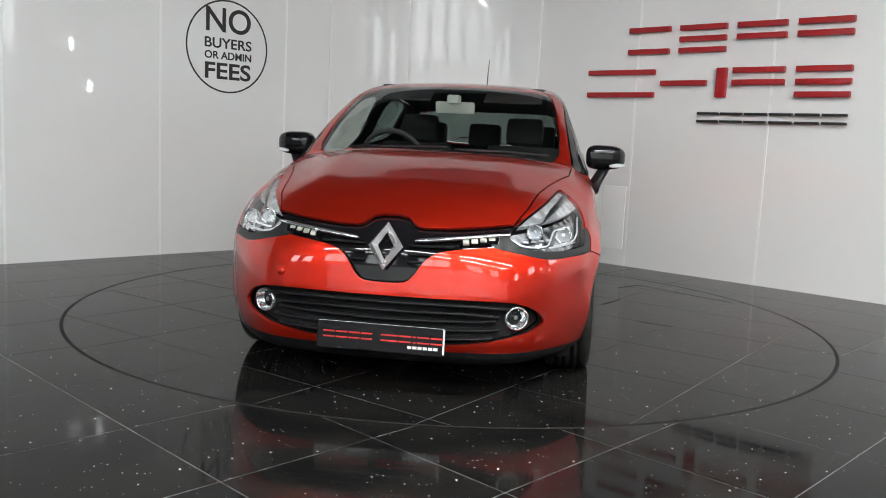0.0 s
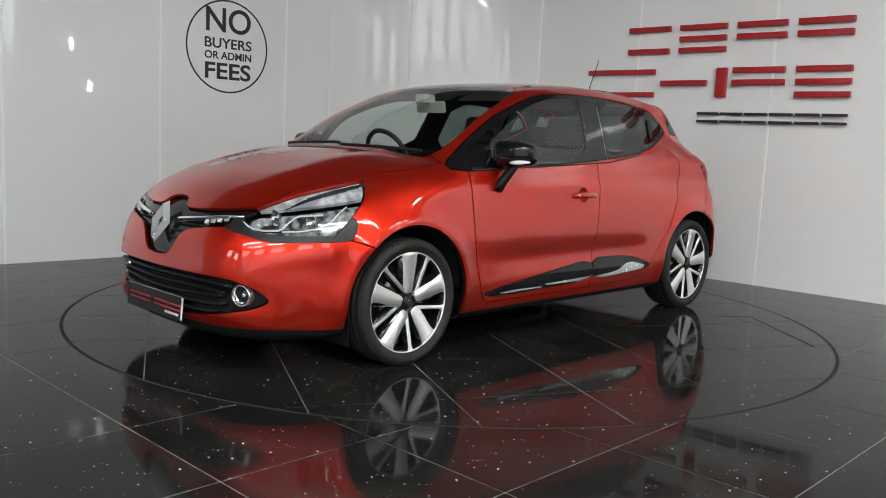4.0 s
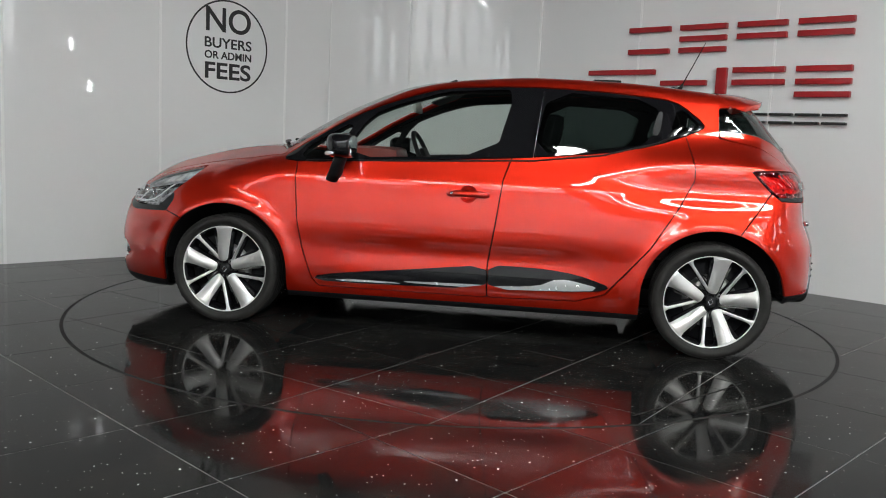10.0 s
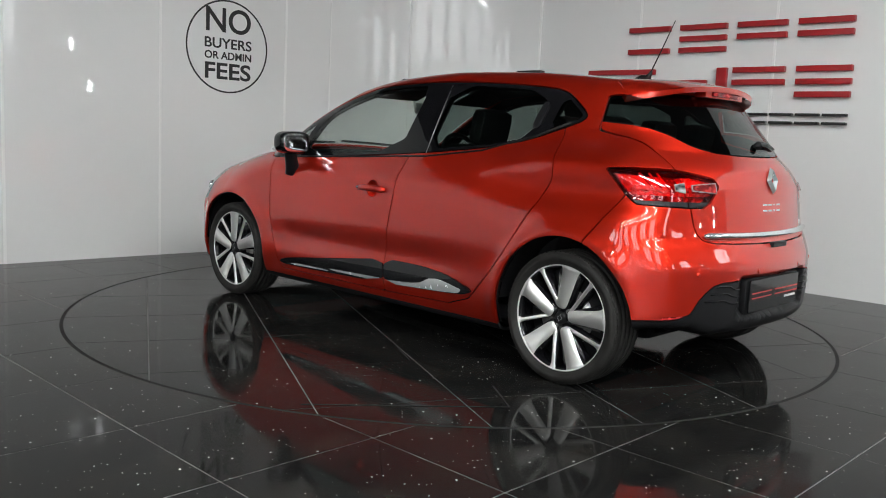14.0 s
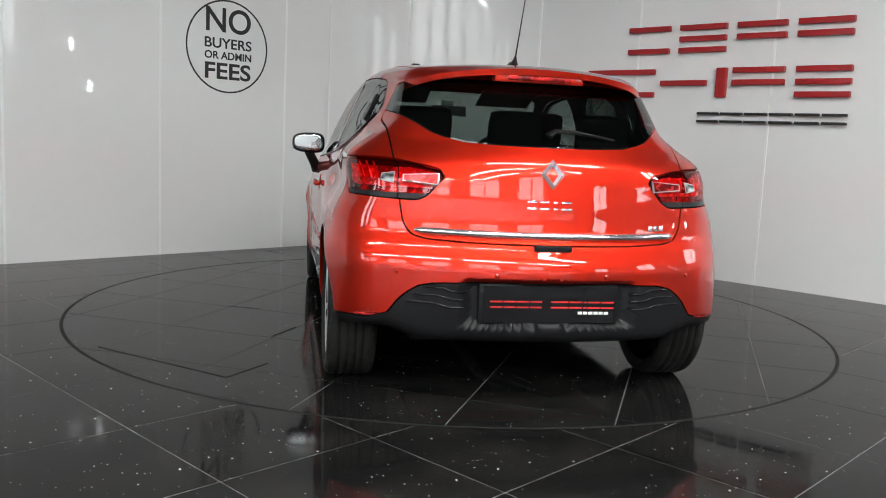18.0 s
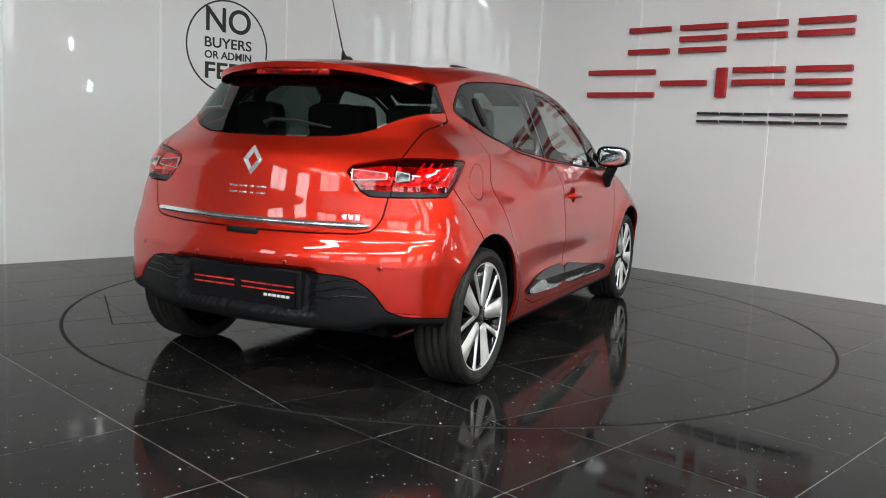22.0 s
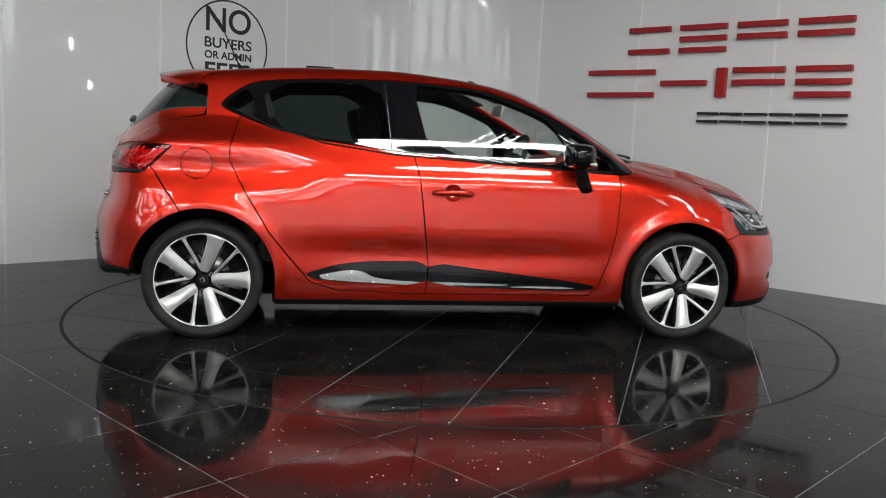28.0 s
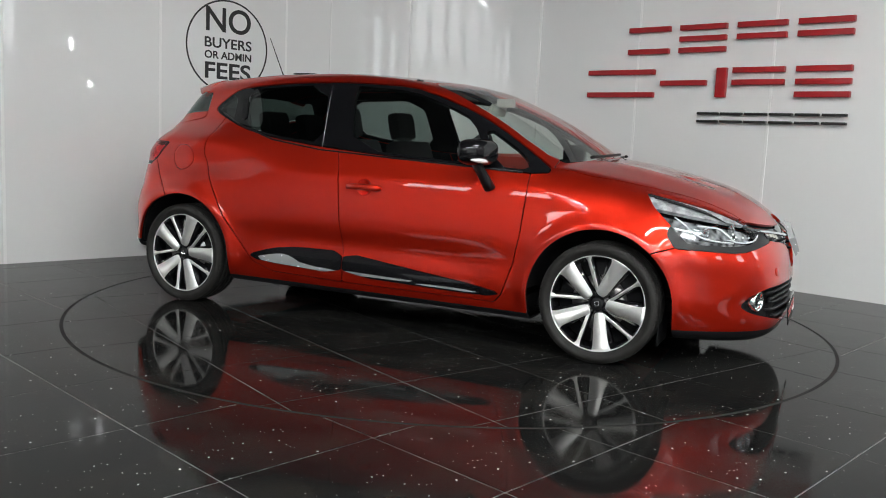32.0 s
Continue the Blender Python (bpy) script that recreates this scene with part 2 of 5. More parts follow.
# the rounded corner between the two walls: two bent panels
mid, bend = Vector((-0.130, 1.826)), 1.557
a0, a1 = math.atan2(CORNER_A[1] - mid.y, CORNER_A[0] - mid.x), math.atan2(CORNER_B[1] - mid.y, CORNER_B[0] - mid.x)
corner = new("wall_corner")
tagged(corner, "rounded white corner of the panelled wall", kind="structure")
for f0, f1 in ((0.0, 0.36), (0.36, 0.93), (0.93, 1.0)):
    bm = bmesh.new()
    rows = []
    for k in range(25):
        a = a0 + (a1 - a0) * (f0 + (f1 - f0) * k / 24)
        rows.append([bm.verts.new((mid.x + bend * math.cos(a), mid.y + bend * math.sin(a), WALL_TOP * j / 30)) for j in range(31)])
    for A, B in zip(rows, rows[1:]):
        for j in range(30):
            bm.faces.new((A[j], B[j], B[j + 1], A[j + 1]))
    part("panel", bm, WALL, corner)
    if f1 < 1.0:
        a = a0 + (a1 - a0) * f1
        bm = bmesh.new()
        box(bm, -0.004, 0.012, -0.010 if f1 > 0.5 else -0.003, 0.010 if f1 > 0.5 else 0.003, 0, WALL_TOP, 0.002, Matrix.Translation((mid.x + bend * math.cos(a), mid.y + bend * math.sin(a), 0)) @ Matrix.Rotation(a + math.pi, 4, "Z"))
        part("joint_strip", bm, SEAM, corner)

RADIUS = 2.234
bm = bmesh.new()
ring = [bm.verts.new(((RADIUS + 0.009) * math.cos(2 * math.pi * k / 256), (RADIUS + 0.009) * math.sin(2 * math.pi * k / 256), 0)) for k in range(256)]
far = [bm.verts.new((40 * math.cos(2 * math.pi * k / 256), 40 * math.sin(2 * math.pi * k / 256), 0)) for k in range(256)]
deep = [bm.verts.new((v.co.x, v.co.y, -0.06)) for v in ring]
for k in range(256):
    j = (k + 1) % 256
    bm.faces.new((ring[k], far[k], far[j], ring[j]))
    bm.faces.new((deep[k], ring[k], ring[j], deep[j]))
bm.faces.new(deep)
for v in bm.verts:
    v.co.z -= 0.0014
floor = part("floor", bm, GROUT, None, "black polished quartz tiles with mirror flecks")
tagged(floor, kind="structure")

bm = bmesh.new()
lathe(bm, [(0.0001, -0.0014), (RADIUS - 0.004, -0.0014), (RADIUS - 0.004, -0.04)], 256, "z")
turntable = part("turntable", bm, TABLE_GROUT, None, "", False)
tagged(turntable, "round turntable tiled in black polished quartz", "turntable")

gap = part("turntable_gap", lathe(bmesh.new(), [(RADIUS - 0.011, -0.0009), (RADIUS + 0.022, -0.0009)], 256, "z"), BLACK_GAP, floor, "", False)

# the hall behind the camera: dim, with high windows and long lamps
for n, x0, x1, y0, y1 in (("wall_back", -10, 10, -13.2, -13), ("wall_west", -10.2, -10, -13, 0), ("wall_east", 10, 10.2, -13, 0)):
    w = part(n, box(bmesh.new(), x0, x1, y0, y1, 0, 5.6), HALL, None, "plain grey hall wall")
    tagged(w, kind="structure")
ceil = part("ceiling", box(bmesh.new(), -10.2, 10.2, -13.2, 5, 5.6, 5.7), CEILING, None, "dark hall roof")
tagged(ceil, kind="structure")
for k, x in enumerate((-8.2, -4.9, -1.6, 1.7, 5.0)):
    win = part("window_%d" % (k + 1), box(bmesh.new(), x - 1.05, x + 1.05, -13.0, -12.97, 3.4, 5.3), SEAM, None, "high hall window")
    tagged(win, kind="structure")
    for dx in (-0.5, 0.5):
        part("pane", box(bmesh.new(), x + dx - 0.44, x + dx + 0.44, -12.968, -12.96, 3.48, 5.22), FRONTAGE, win, "", False)

# an unseen, faintly glowing band added along the back wall as soft fill
front = part("fill_glow_band", box(bmesh.new(), -8.6, 8.6, -13.0, -12.97, 0.1, 3.1), SEAM, None, "long faintly glowing band added on the unseen back wall")
tagged(front, kind="structure")
part("pane", box(bmesh.new(), -8.5, 8.5, -12.968, -12.96, 0.25, 3.0), FILL_GLOW, front, "", False)


def ceiling_lamp(x, y, z, along, length, width):
    """A lamp on two rods from the roof."""
    lamp = empty("ceiling_light", "long white hall light hung from the roof, lit", "ceiling light", "hall lights")
    lamp.matrix_world = pose(x, y, z, 0, 0, along)
    h = length / 2
    part("housing", box(bmesh.new(), -h, h, -width / 2 - 0.03, width / 2 + 0.03, 0, 0.06, 0.01), SEAM, lamp)
    part("diffuser", box(bmesh.new(), -h + 0.03, h - 0.03, -width / 2, width / 2, -0.012, 0.004, 0.004), LAMP, lamp)
    for q in (-h * 0.8, h * 0.8):
        part("rod", tube(bmesh.new(), [(q, 0, 0.05), (q, 0, 5.6 - z)], 0.008, 8), STEEL, lamp)


ceiling_lamp(2.25, -4.60, 4.7, 16.0, 3.9, 0.32)
ceiling_lamp(3.7, -3.66, 4.7, 13.0, 1.0, 0.12)
for x in (2.1, 2.27, 2.44):
    ceiling_lamp(x, -4.32, 4.62, 68, 0.6, 0.022)
for y in (-2.4, -2.85):
    ceiling_lamp(6.1, y, 4.7, -28, 0.9, 0.13)
for y in (-8.0, -9.7):
    for x in (-4.8, -1.6, 1.6, 4.8):
        ceiling_lamp(x, y, 4.7, 0, 2.7, 0.2)
for sg, n0, ys in ((-1, 6, (-8.9, -11.6)), (1, 8, (-2.2, -6.6, -11.0))):
    for k, y in enumerate(ys):
        win = part("window_%d" % (n0 + k), box(bmesh.new(), sg * 9.97 - 0.03, sg * 9.97 + 0.03, y - 0.75, y + 0.75, 2.7, 4.3), SEAM, None, "high hall window")
        tagged(win, kind="structure")
        for dy in (-0.37, 0.37):
            part("pane", box(bmesh.new(), sg * 9.935 - 0.004, sg * 9.935 + 0.004, y + dy - 0.33, y + dy + 0.33, 2.78, 4.22), DAYLIGHT, win, "", False)


def wall_light(y, z):
    """A small lit fitting on the east hall wall."""
    fit = empty("wall_light", "small white hall wall light, lit", "wall light", "hall wall lights")
    fit.matrix_world = pose(10, y, z)
    part("backplate", box(bmesh.new(), -0.04, 0, -0.07, 0.07, -0.17, 0.17, 0.008), SEAM, fit)
    part("diffuser", box(bmesh.new(), -0.07, -0.035, -0.04, 0.04, -0.13, 0.13, 0.012), LAMP, fit)


for y, z in ((-4.6, 2.85), (-4.2, 1.95), (-3.0, 1.75)):
    wall_light(y, z)


# ---- the car's skin: five smooth faces (top, side, nose, tail, belly) blended into one body ----
def curve(*pts):
    """A smooth curve through a few points, with no overshoot."""
    X, Y = np.array([q[0] for q in pts], float), np.array([q[1] for q in pts], float)
    h, d = np.diff(X), np.diff(Y) / np.diff(X)
    s = np.zeros(len(X))
    s[0], s[-1] = d[0], d[-1]
    for i in range(1, len(X) - 1):
        if d[i - 1] * d[i] > 0:
            w1, w2 = 2 * h[i] + h[i - 1], h[i] + 2 * h[i - 1]
            s[i] = (w1 + w2) / (w1 / d[i - 1] + w2 / d[i])

    def at(x):
        x = np.clip(x, X[0], X[-1])
        i = np.clip(np.searchsorted(X, x) - 1, 0, len(X) - 2)
        t = (x - X[i]) / h[i]
        return (Y[i] * (1 + 2 * t) * (1 - t) ** 2 + Y[i + 1] * t * t * (3 - 2 * t) + h[i] * (s[i] * t * (1 - t) ** 2 + s[i + 1] * t * t * (t - 1)))
    return at


ROOFLINE = curve((-2.2, 1.159), (-1.72, 1.321), (-1.5, 1.356), (-1.2, 1.391), (-0.8, 1.424), (-0.35, 1.434), (0, 1.416), (0.2, 1.395), (0.4, 1.358), (0.6, 1.284), (0.8, 1.192), (1, 1.079), (1.16, 0.996), (1.22, 0.990), (1.45, 0.953), (1.7, 0.893), (1.9, 0.830), (2.05, 0.745), (2.2, 0.628))
SECTION = curve((0.12, 0.752), (0.19, 0.812), (0.26, 0.832), (0.36, 0.844), (0.46, 0.845), (0.56, 0.850), (0.66, 0.845), (0.74, 0.837), (0.82, 0.829), (0.9, 0.798), (0.97, 0.767), (1.05, 0.737), (1.2, 0.678), (1.35, 0.613), (1.45, 0.564))
TAPER = curve((-2.1, 0.299), (-1.9, 0.129), (-1.7, 0.043), (-1.5, 0.003), (-1.29, 0.002), (-0.9, 0.009), (-0.3, 0.009), (0.4, 0.009), (0.9, 0.005), (1.29, 0.003), (1.5, 0.006), (1.7, 0.053), (1.9, 0.168), (2.15, 0.350))
GREENHOUSE = curve((-1.9, 0.209), (-1.6, 0.138), (-1.2, 0.066), (-0.8, 0.023), (-0.2, -0.003), (0.4, -0.003), (0.9, 0.015), (1.3, 0.037))
NOSE = curve((0.12, 2.032), (0.19, 2.097), (0.28, 2.125), (0.4, 2.127), (0.52, 2.115), (0.62, 2.092), (0.7, 2.055), (0.78, 1.975), (0.9, 1.83))
TAIL = curve((0.15, -1.860), (0.24, -1.905), (0.4, -1.925), (0.55, -1.922), (0.64, -1.897), (0.7, -1.871), (0.85, -1.848), (0.96, -1.828), (1.05, -1.767), (1.2, -1.644), (1.3, -1.556), (1.4, -1.451))
HUBS = (1.2945, -1.2945)


def smax(a, c, k):
    h = np.maximum(k - np.abs(a - c), 0) / k
    return np.maximum(a, c) + h * h * k / 4


def skin(x, y, z):
    """Below zero inside the body."""
    y = np.abs(y)
    bow = 0.28 * np.clip((x + 0.6) / 0.9, 0, 1) + 0.18 * np.clip((x - 1.0) / 0.4, 0, 1)
    front = np.clip((x - 0.9) / 0.5, 0, 1)
    top = z - (ROOFLINE(x + bow * y * y) - (0.075 + 0.005 * front) * y * y - 0.16 * np.maximum(y - 0.35, 0) ** 2 + 0.012 * np.exp(-((y - 0.40) / 0.10) ** 2) * np.clip((x - 1.05) / 0.3, 0, 1) * np.clip((2.0 - x) / 0.3, 0, 1))
    rear = np.clip((-x - 0.5) / 0.7, 0, 1)
    rear = rear * rear * (3 - 2 * rear)
    rise = np.clip((z - 0.86 - 0.1156 * rear) / 0.16, 0, 1)
    wide = SECTION(z) - TAPER(x) - GREENHOUSE(x) * rise * rise * (3 - 2 * rise)
    wide = wide - 0.012 * np.maximum(z - 1.0, 0) * np.clip((-x - 0.45) / 0.5, 0, 1)
    wide = wide - 0.012 * np.exp(-((z - 0.45) / 0.07) ** 2) * np.clip((0.85 - np.abs(x)) / 0.35, 0, 1)
    wide = wide + rear * (0.0142 * np.exp(-((z - 0.99) / 0.06) ** 2) - 0.0344 * np.exp(-((z - 0.84) / 0.07) ** 2))
    for hx in HUBS:
        d = np.hypot(x - hx, z - 0.305)
        wide = wide + 0.017 * np.exp(-((d - 0.368) / 0.050) ** 2) * np.clip((z - 0.15) / 0.15, 0, 1)
    side = y - wide
    nose = x - (NOSE(z) - 0.2159 * y ** 2 - 0.39 * y ** 6)
    nose = nose + 0.02 * np.exp(-((z - 0.335) / 0.05) ** 2) * np.clip(y / 0.3, 0, 1)
    tail = (TAIL(z) + (0.2763 + 0.2 * np.clip((z - 0.9) / 0.15, 0, 1)) * y ** 2 + 0.11 * y ** 6) - x
    tail = tail + 0.04 * np.clip((0.36 - y) / 0.05, 0, 1) * np.clip((z - 0.335) / 0.03, 0, 1) * np.clip((0.530 - z) / 0.03, 0, 1)
    belly = 0.165 - 0.0236 * np.clip((x - 1.6) / 0.5, 0, 1) + 0.11 * np.clip((-x - 1.38) / 0.3, 0, 1) + 0.04 * np.clip((y - 0.50) / 0.12, 0, 1) * np.clip((-x - 1.5) / 0.15, 0, 1) - z
    f = smax(top, side, 0.07 + 0.10 * front)
    f = smax(f, nose, 0.12)
    f = smax(f, tail, 0.10)
    return smax(f, belly, 0.05)


def skin_normal(P):
    e = 1e-3
    g = np.stack([skin(P[:, 0] + e * (i == 0), P[:, 1] + e * (i == 1), P[:, 2] + e * (i == 2)) - skin(P[:, 0] - e * (i == 0), P[:, 1] - e * (i == 1), P[:, 2] - e * (i == 2)) for i in range(3)], 1)
    return g / np.linalg.norm(g, axis=1)[:, None]


def cast(nx=300, nr=170):
    """Half the skin as a grid of points, found along rays from a spine."""
    lo, hi, zs = -1.35, 1.55, 0.60
    u = np.linspace(0, 1, nx)
    cap = 0.2
    x0 = np.interp(u, [0, cap, 1 - cap, 1], [lo, lo, hi, hi])
    tilt = np.interp(u, [0, cap, 1 - cap, 1], [-math.pi / 2 + 1e-4, 0, 0, math.pi / 2 - 1e-4])
    a = np.linspace(-math.pi / 2, math.pi / 2, nr)
    X, Tl = np.meshgrid(x0, tilt, indexing="ij")[0][:, :1] + 0 * a, tilt[:, None] + 0 * a
    A = a[None] + 0 * Tl
    D = np.stack([np.sin(Tl), np.cos(Tl) * np.cos(A), np.cos(Tl) * np.sin(A)], -1)
    s0, s1 = np.zeros(X.shape), np.full(X.shape, 1.4)
    steps = np.linspace(0.02, 1.4, 90)
    found = np.zeros(X.shape, bool)
    for k, s in enumerate(steps):
        f = skin(X + s * D[..., 0], s * D[..., 1], zs + s * D[..., 2])
        hit = (f > 0) & ~found
        s1[hit], s0[hit] = s, steps[k - 1] if k else 0.0
        found |= hit
    for _ in range(22):
        m = (s0 + s1) / 2
        f = skin(X + m * D[..., 0], m * D[..., 1], zs + m * D[..., 2])
        s1, s0 = np.where(f > 0, m, s1), np.where(f > 0, s0, m)
    P = np.stack([X + s0 * D[..., 0], s0 * D[..., 1], zs + s0 * D[..., 2]], -1)
    P[:, 0, 1] = 0
    P[:, -1, 1] = 0
    P[0, :, 1] = 0
    P[-1, :, 1] = 0
    return P


GRID = cast()
NX, NR = GRID.shape[:2]
POINTS = [tuple(q) for q in GRID.reshape(-1, 3)]
ALL = [(i * NR + j, (i + 1) * NR + j, (i + 1) * NR + j + 1, i * NR + j + 1) for i in range(NX - 1) for j in range(NR - 1)]
CUTS = {}


def inside(outline, axes="xz"):
    """Signed distance to an outline in a plane: below zero inside."""
    Q = np.array(outline, float)
    I = ["xyz".index(a) for a in axes]

    def at(P):
        p = P[:, I]
        best = np.full(len(p), 1e9)
        odd = np.zeros(len(p), bool)
        for a, c in zip(Q, np.roll(Q, -1, 0)):
            ab = c - a
            t = np.clip(((p - a) @ ab) / max(ab @ ab, 1e-12), 0, 1)
            best = np.minimum(best, np.hypot(p[:, 0] - a[0] - t * ab[0], p[:, 1] - a[1] - t * ab[1]))
            cross = (a[1] > p[:, 1]) != (c[1] > p[:, 1])
            odd ^= cross & (p[:, 0] < (c[0] - a[0]) * (p[:, 1] - a[1]) / (c[1] - a[1] + 1e-15) + a[0])
        return np.where(odd, -best, best)
    return at


def both(*fs):
    return lambda P: np.max([f(P) for f in fs], 0)


def either(*fs):
    return lambda P: np.min([f(P) for f in fs], 0)


def beyond(axis, v):
    """Below zero where the axis is more than v."""
    i = "xyz".index(axis)
    return lambda P: v - P[:, i]


def short_of(axis, v):
    i = "xyz".index(axis)
    return lambda P: P[:, i] - v


def shift(f, d):
    """Grows the region by d."""
    return lambda P: f(P) - d


def clip(polys, val):
    """The polygons' parts where val < 0."""
    out, seen = [], {}
    for q in polys:
        neg = [val[i] < 0 for i in q]
        if all(neg):
            out.append(q)
            continue
        if not any(neg):
            continue
        new_q = []
        for a, c, na, nc in zip(q, q[1:] + q[:1], neg, neg[1:] + neg[:1]):
            if na:
                new_q.append(a)
            if na != nc:
                key = (a, c) if a < c else (c, a)
                if key not in seen:
                    i, j = key
                    t = min(max(val[i] / (val[i] - val[j]), 0.001), 0.999)
                    A, B = POINTS[i], POINTS[j]
                    POINTS.append(tuple(A[k] + t * (B[k] - A[k]) for k in range(3)))
                    seen[key] = len(POINTS) - 1
                new_q.append(seen[key])
        if len(new_q) > 2:
            out.append(tuple(new_q))
    return out


def split(polys, f, gap=0.003):
    """Cuts polygons by f: the inside and the outside, with a gap between them."""
    val = f(np.array(POINTS))
    ins = clip(polys, [v + gap for v in val])
    val = f(np.array(POINTS))
    outs = clip(polys, [gap - v for v in val])
    return ins, outs


def panel(name, polys, mat, parent, proud=0.0, thick=0.014, sides=(1, -1), label=""):
    """Polygons of the skin as a panel with a folded rim, for one side of the car or both, or across it."""
    used = sorted({i for q in polys for i in q})
    if not used:
        return []
    at = {i: k for k, i in enumerate(used)}
    P = np.array([POINTS[i] for i in used])
    N = skin_normal(P)
    P = P + N * proud
    count = {}
    for q in polys:
        for a, c in zip(q, q[1:] + q[:1]):
            count[(a, c)] = count.get((a, c), 0) + 1
    rim = [(a, c) for (a, c) in count if (c, a) not in count]
    made = []
    middle = sides == "across"
    for sign in ((0,) if middle else sides):
        V, F, NN = [], [], []
        for sg in ((1, -1) if middle else (sign,)):
            base = len(V)
            V += [(x, y * sg, z) for x, y, z in P]
            NN += [(x, y * sg, z) for x, y, z in N]
            flip = sg > 0
            F += [tuple(base + at[i] for i in (q[::-1] if flip else q)) for q in polys]
            if thick:
                extra = {}
                for a, c in rim:
                    if middle and abs(P[at[a]][1]) < 1e-3 and abs(P[at[c]][1]) < 1e-3:
                        continue
                    quad = []
                    for i, depth in ((a, 0), (c, 0), (c, 1), (a, 1)):
                        if (i, depth) not in extra:
                            k = at[i]
                            w = P[k] - N[k] * thick * depth
                            extra[(i, depth)] = len(V)
                            V.append((w[0], w[1] * sg, w[2]))
                            NN.append(None)
                        quad.append(extra[(i, depth)])
                    F.append(tuple(quad if flip else quad[::-1]))
        me = bpy.data.meshes.new(name)
        me.from_pydata(V, [], F)
        for pl in me.polygons:
            pl.use_smooth = True
        plain = [tuple(v.normal) for v in me.vertices]
        me.normals_split_custom_set_from_vertices([n if n is not None else m for n, m in zip(NN, plain)])
        made.append(link(name, me, mat, parent, label))
    return made


car = empty("hatchback_car", "red metallic five-door hatchback with black trim, parked on the turntable", "car")

rest = ALL
# wheel arches
arches = []
for hx in HUBS:
    arches.append(lambda P, hx=hx: np.hypot(P[:, 0] - hx, np.maximum(P[:, 2] - 0.305, 0)) - 0.358)
wells = both(either(*arches), beyond("y", 0.45), short_of("z", 0.7))
_, rest = split(rest, wells, 0.0)
# side glazing
DLO = rounded([(1.02, 0.917), (0.87, 1.02), (0.705, 1.122), (0.55, 1.203), (0.33, 1.283), (0.14, 1.338), (-0.26, 1.357), (-0.65, 1.349), (-1.01, 1.321), (-1.105, 1.294), (-1.235, 1.190), (-1.20, 1.160), (-0.97, 1.073), (-0.72, 1.024), (-0.36, 0.986), (-0.04, 0.962), (0.5, 0.928), (0.88, 0.906)], 1)
glazing, rest = split(rest, both(inside(DLO), beyond("y", 0.45)))
panes = {}
for key, outline in (("corner_window", [(0.90, 0.925), (0.855, 1.0), (0.60, 1.150), (0.72, 0.933)]),
                     ("front_window", [(0.68, 0.938), (0.53, 1.175), (0.385, 1.237), (0.14, 1.315), (-0.1, 1.332), (-0.237, 1.338), (-0.15, 0.982)]),
                     ("rear_window", [(-0.35, 1.003), (-0.41, 1.340), (-1.0, 1.308), (-0.955, 1.085), (-0.72, 1.039)]),
                     ("quarter_window", [(-1.085, 1.287), (-1.208, 1.192), (-1.185, 1.170), (-1.045, 1.118)])):
    panes[key], glazing = split(glazing, both(inside(rounded(outline, 1)), beyond("y", 0.3)), 0.0)
glazing = clip(glazing, list(np.zeros(len(POINTS)) - 1))
# windscreen: the bowed region between the hood and the roof
screen = inside(rounded([(1.155, -0.2), (1.155, 0.595), (1.02, 0.640), (0.45, 0.565), (0.30, 0.515), (0.26, 0.44), (0.26, -0.2)], 1), "xy")
windscreen, rest = split(rest, both(lambda P: screen(P + np.stack([0.28 * P[:, 1] ** 2, 0 * P[:, 1], 0 * P[:, 1]], 1)), beyond("z", 0.9)))
# lights
HEAD = rounded([(0.470, 0.684), (0.53, 0.740), (0.612, 0.808), (0.665, 0.862), (0.90, 0.875), (0.90, 0.64), (0.77, 0.627), (0.66, 0.619), (0.54, 0.636)], 1)
lamp_edge = inside([(1.425, 0.90), (1.462, 0.855), (1.525, 0.783), (1.626, 0.693), (1.70, 0.625), (1.76, 0.5), (3, 0.4), (3, 1.2), (1.425, 1.2)])
headlight, rest = split(rest, both(inside(HEAD, "yz"), lamp_edge, beyond("x", 1.3)))
CHIN = rounded([(0.40, 0.640), (0.47, 0.70), (0.60, 0.70), (0.9, 0.70), (0.9, 0.607), (0.77, 0.595), (0.64, 0.585), (0.53, 0.612)], 1)
lamp_chin, rest = split(rest, both(inside(CHIN, "yz"), inside([(1.60, 0.66), (1.64, 0.60), (1.70, 0.5), (3, 0.4), (3, 0.9), (1.6, 0.9)]), beyond("x", 1.3)), 0.001)
TAILLAMP = rounded([(0.400, 0.933), (0.60, 0.970), (0.70, 0.974), (0.90, 0.970), (0.90, 0.832), (0.75, 0.824), (0.596, 0.817), (0.500, 0.817)], 1)
slant = inside([(-1.448, 0.967), (-1.545, 0.868), (-1.62, 0.815), (-3, 0.7), (-3, 1.1), (-1.66, 0.980)], "xz")
taillight, rest = split(rest, both(inside(TAILLAMP, "yz"), slant, short_of("x", -1.4)))
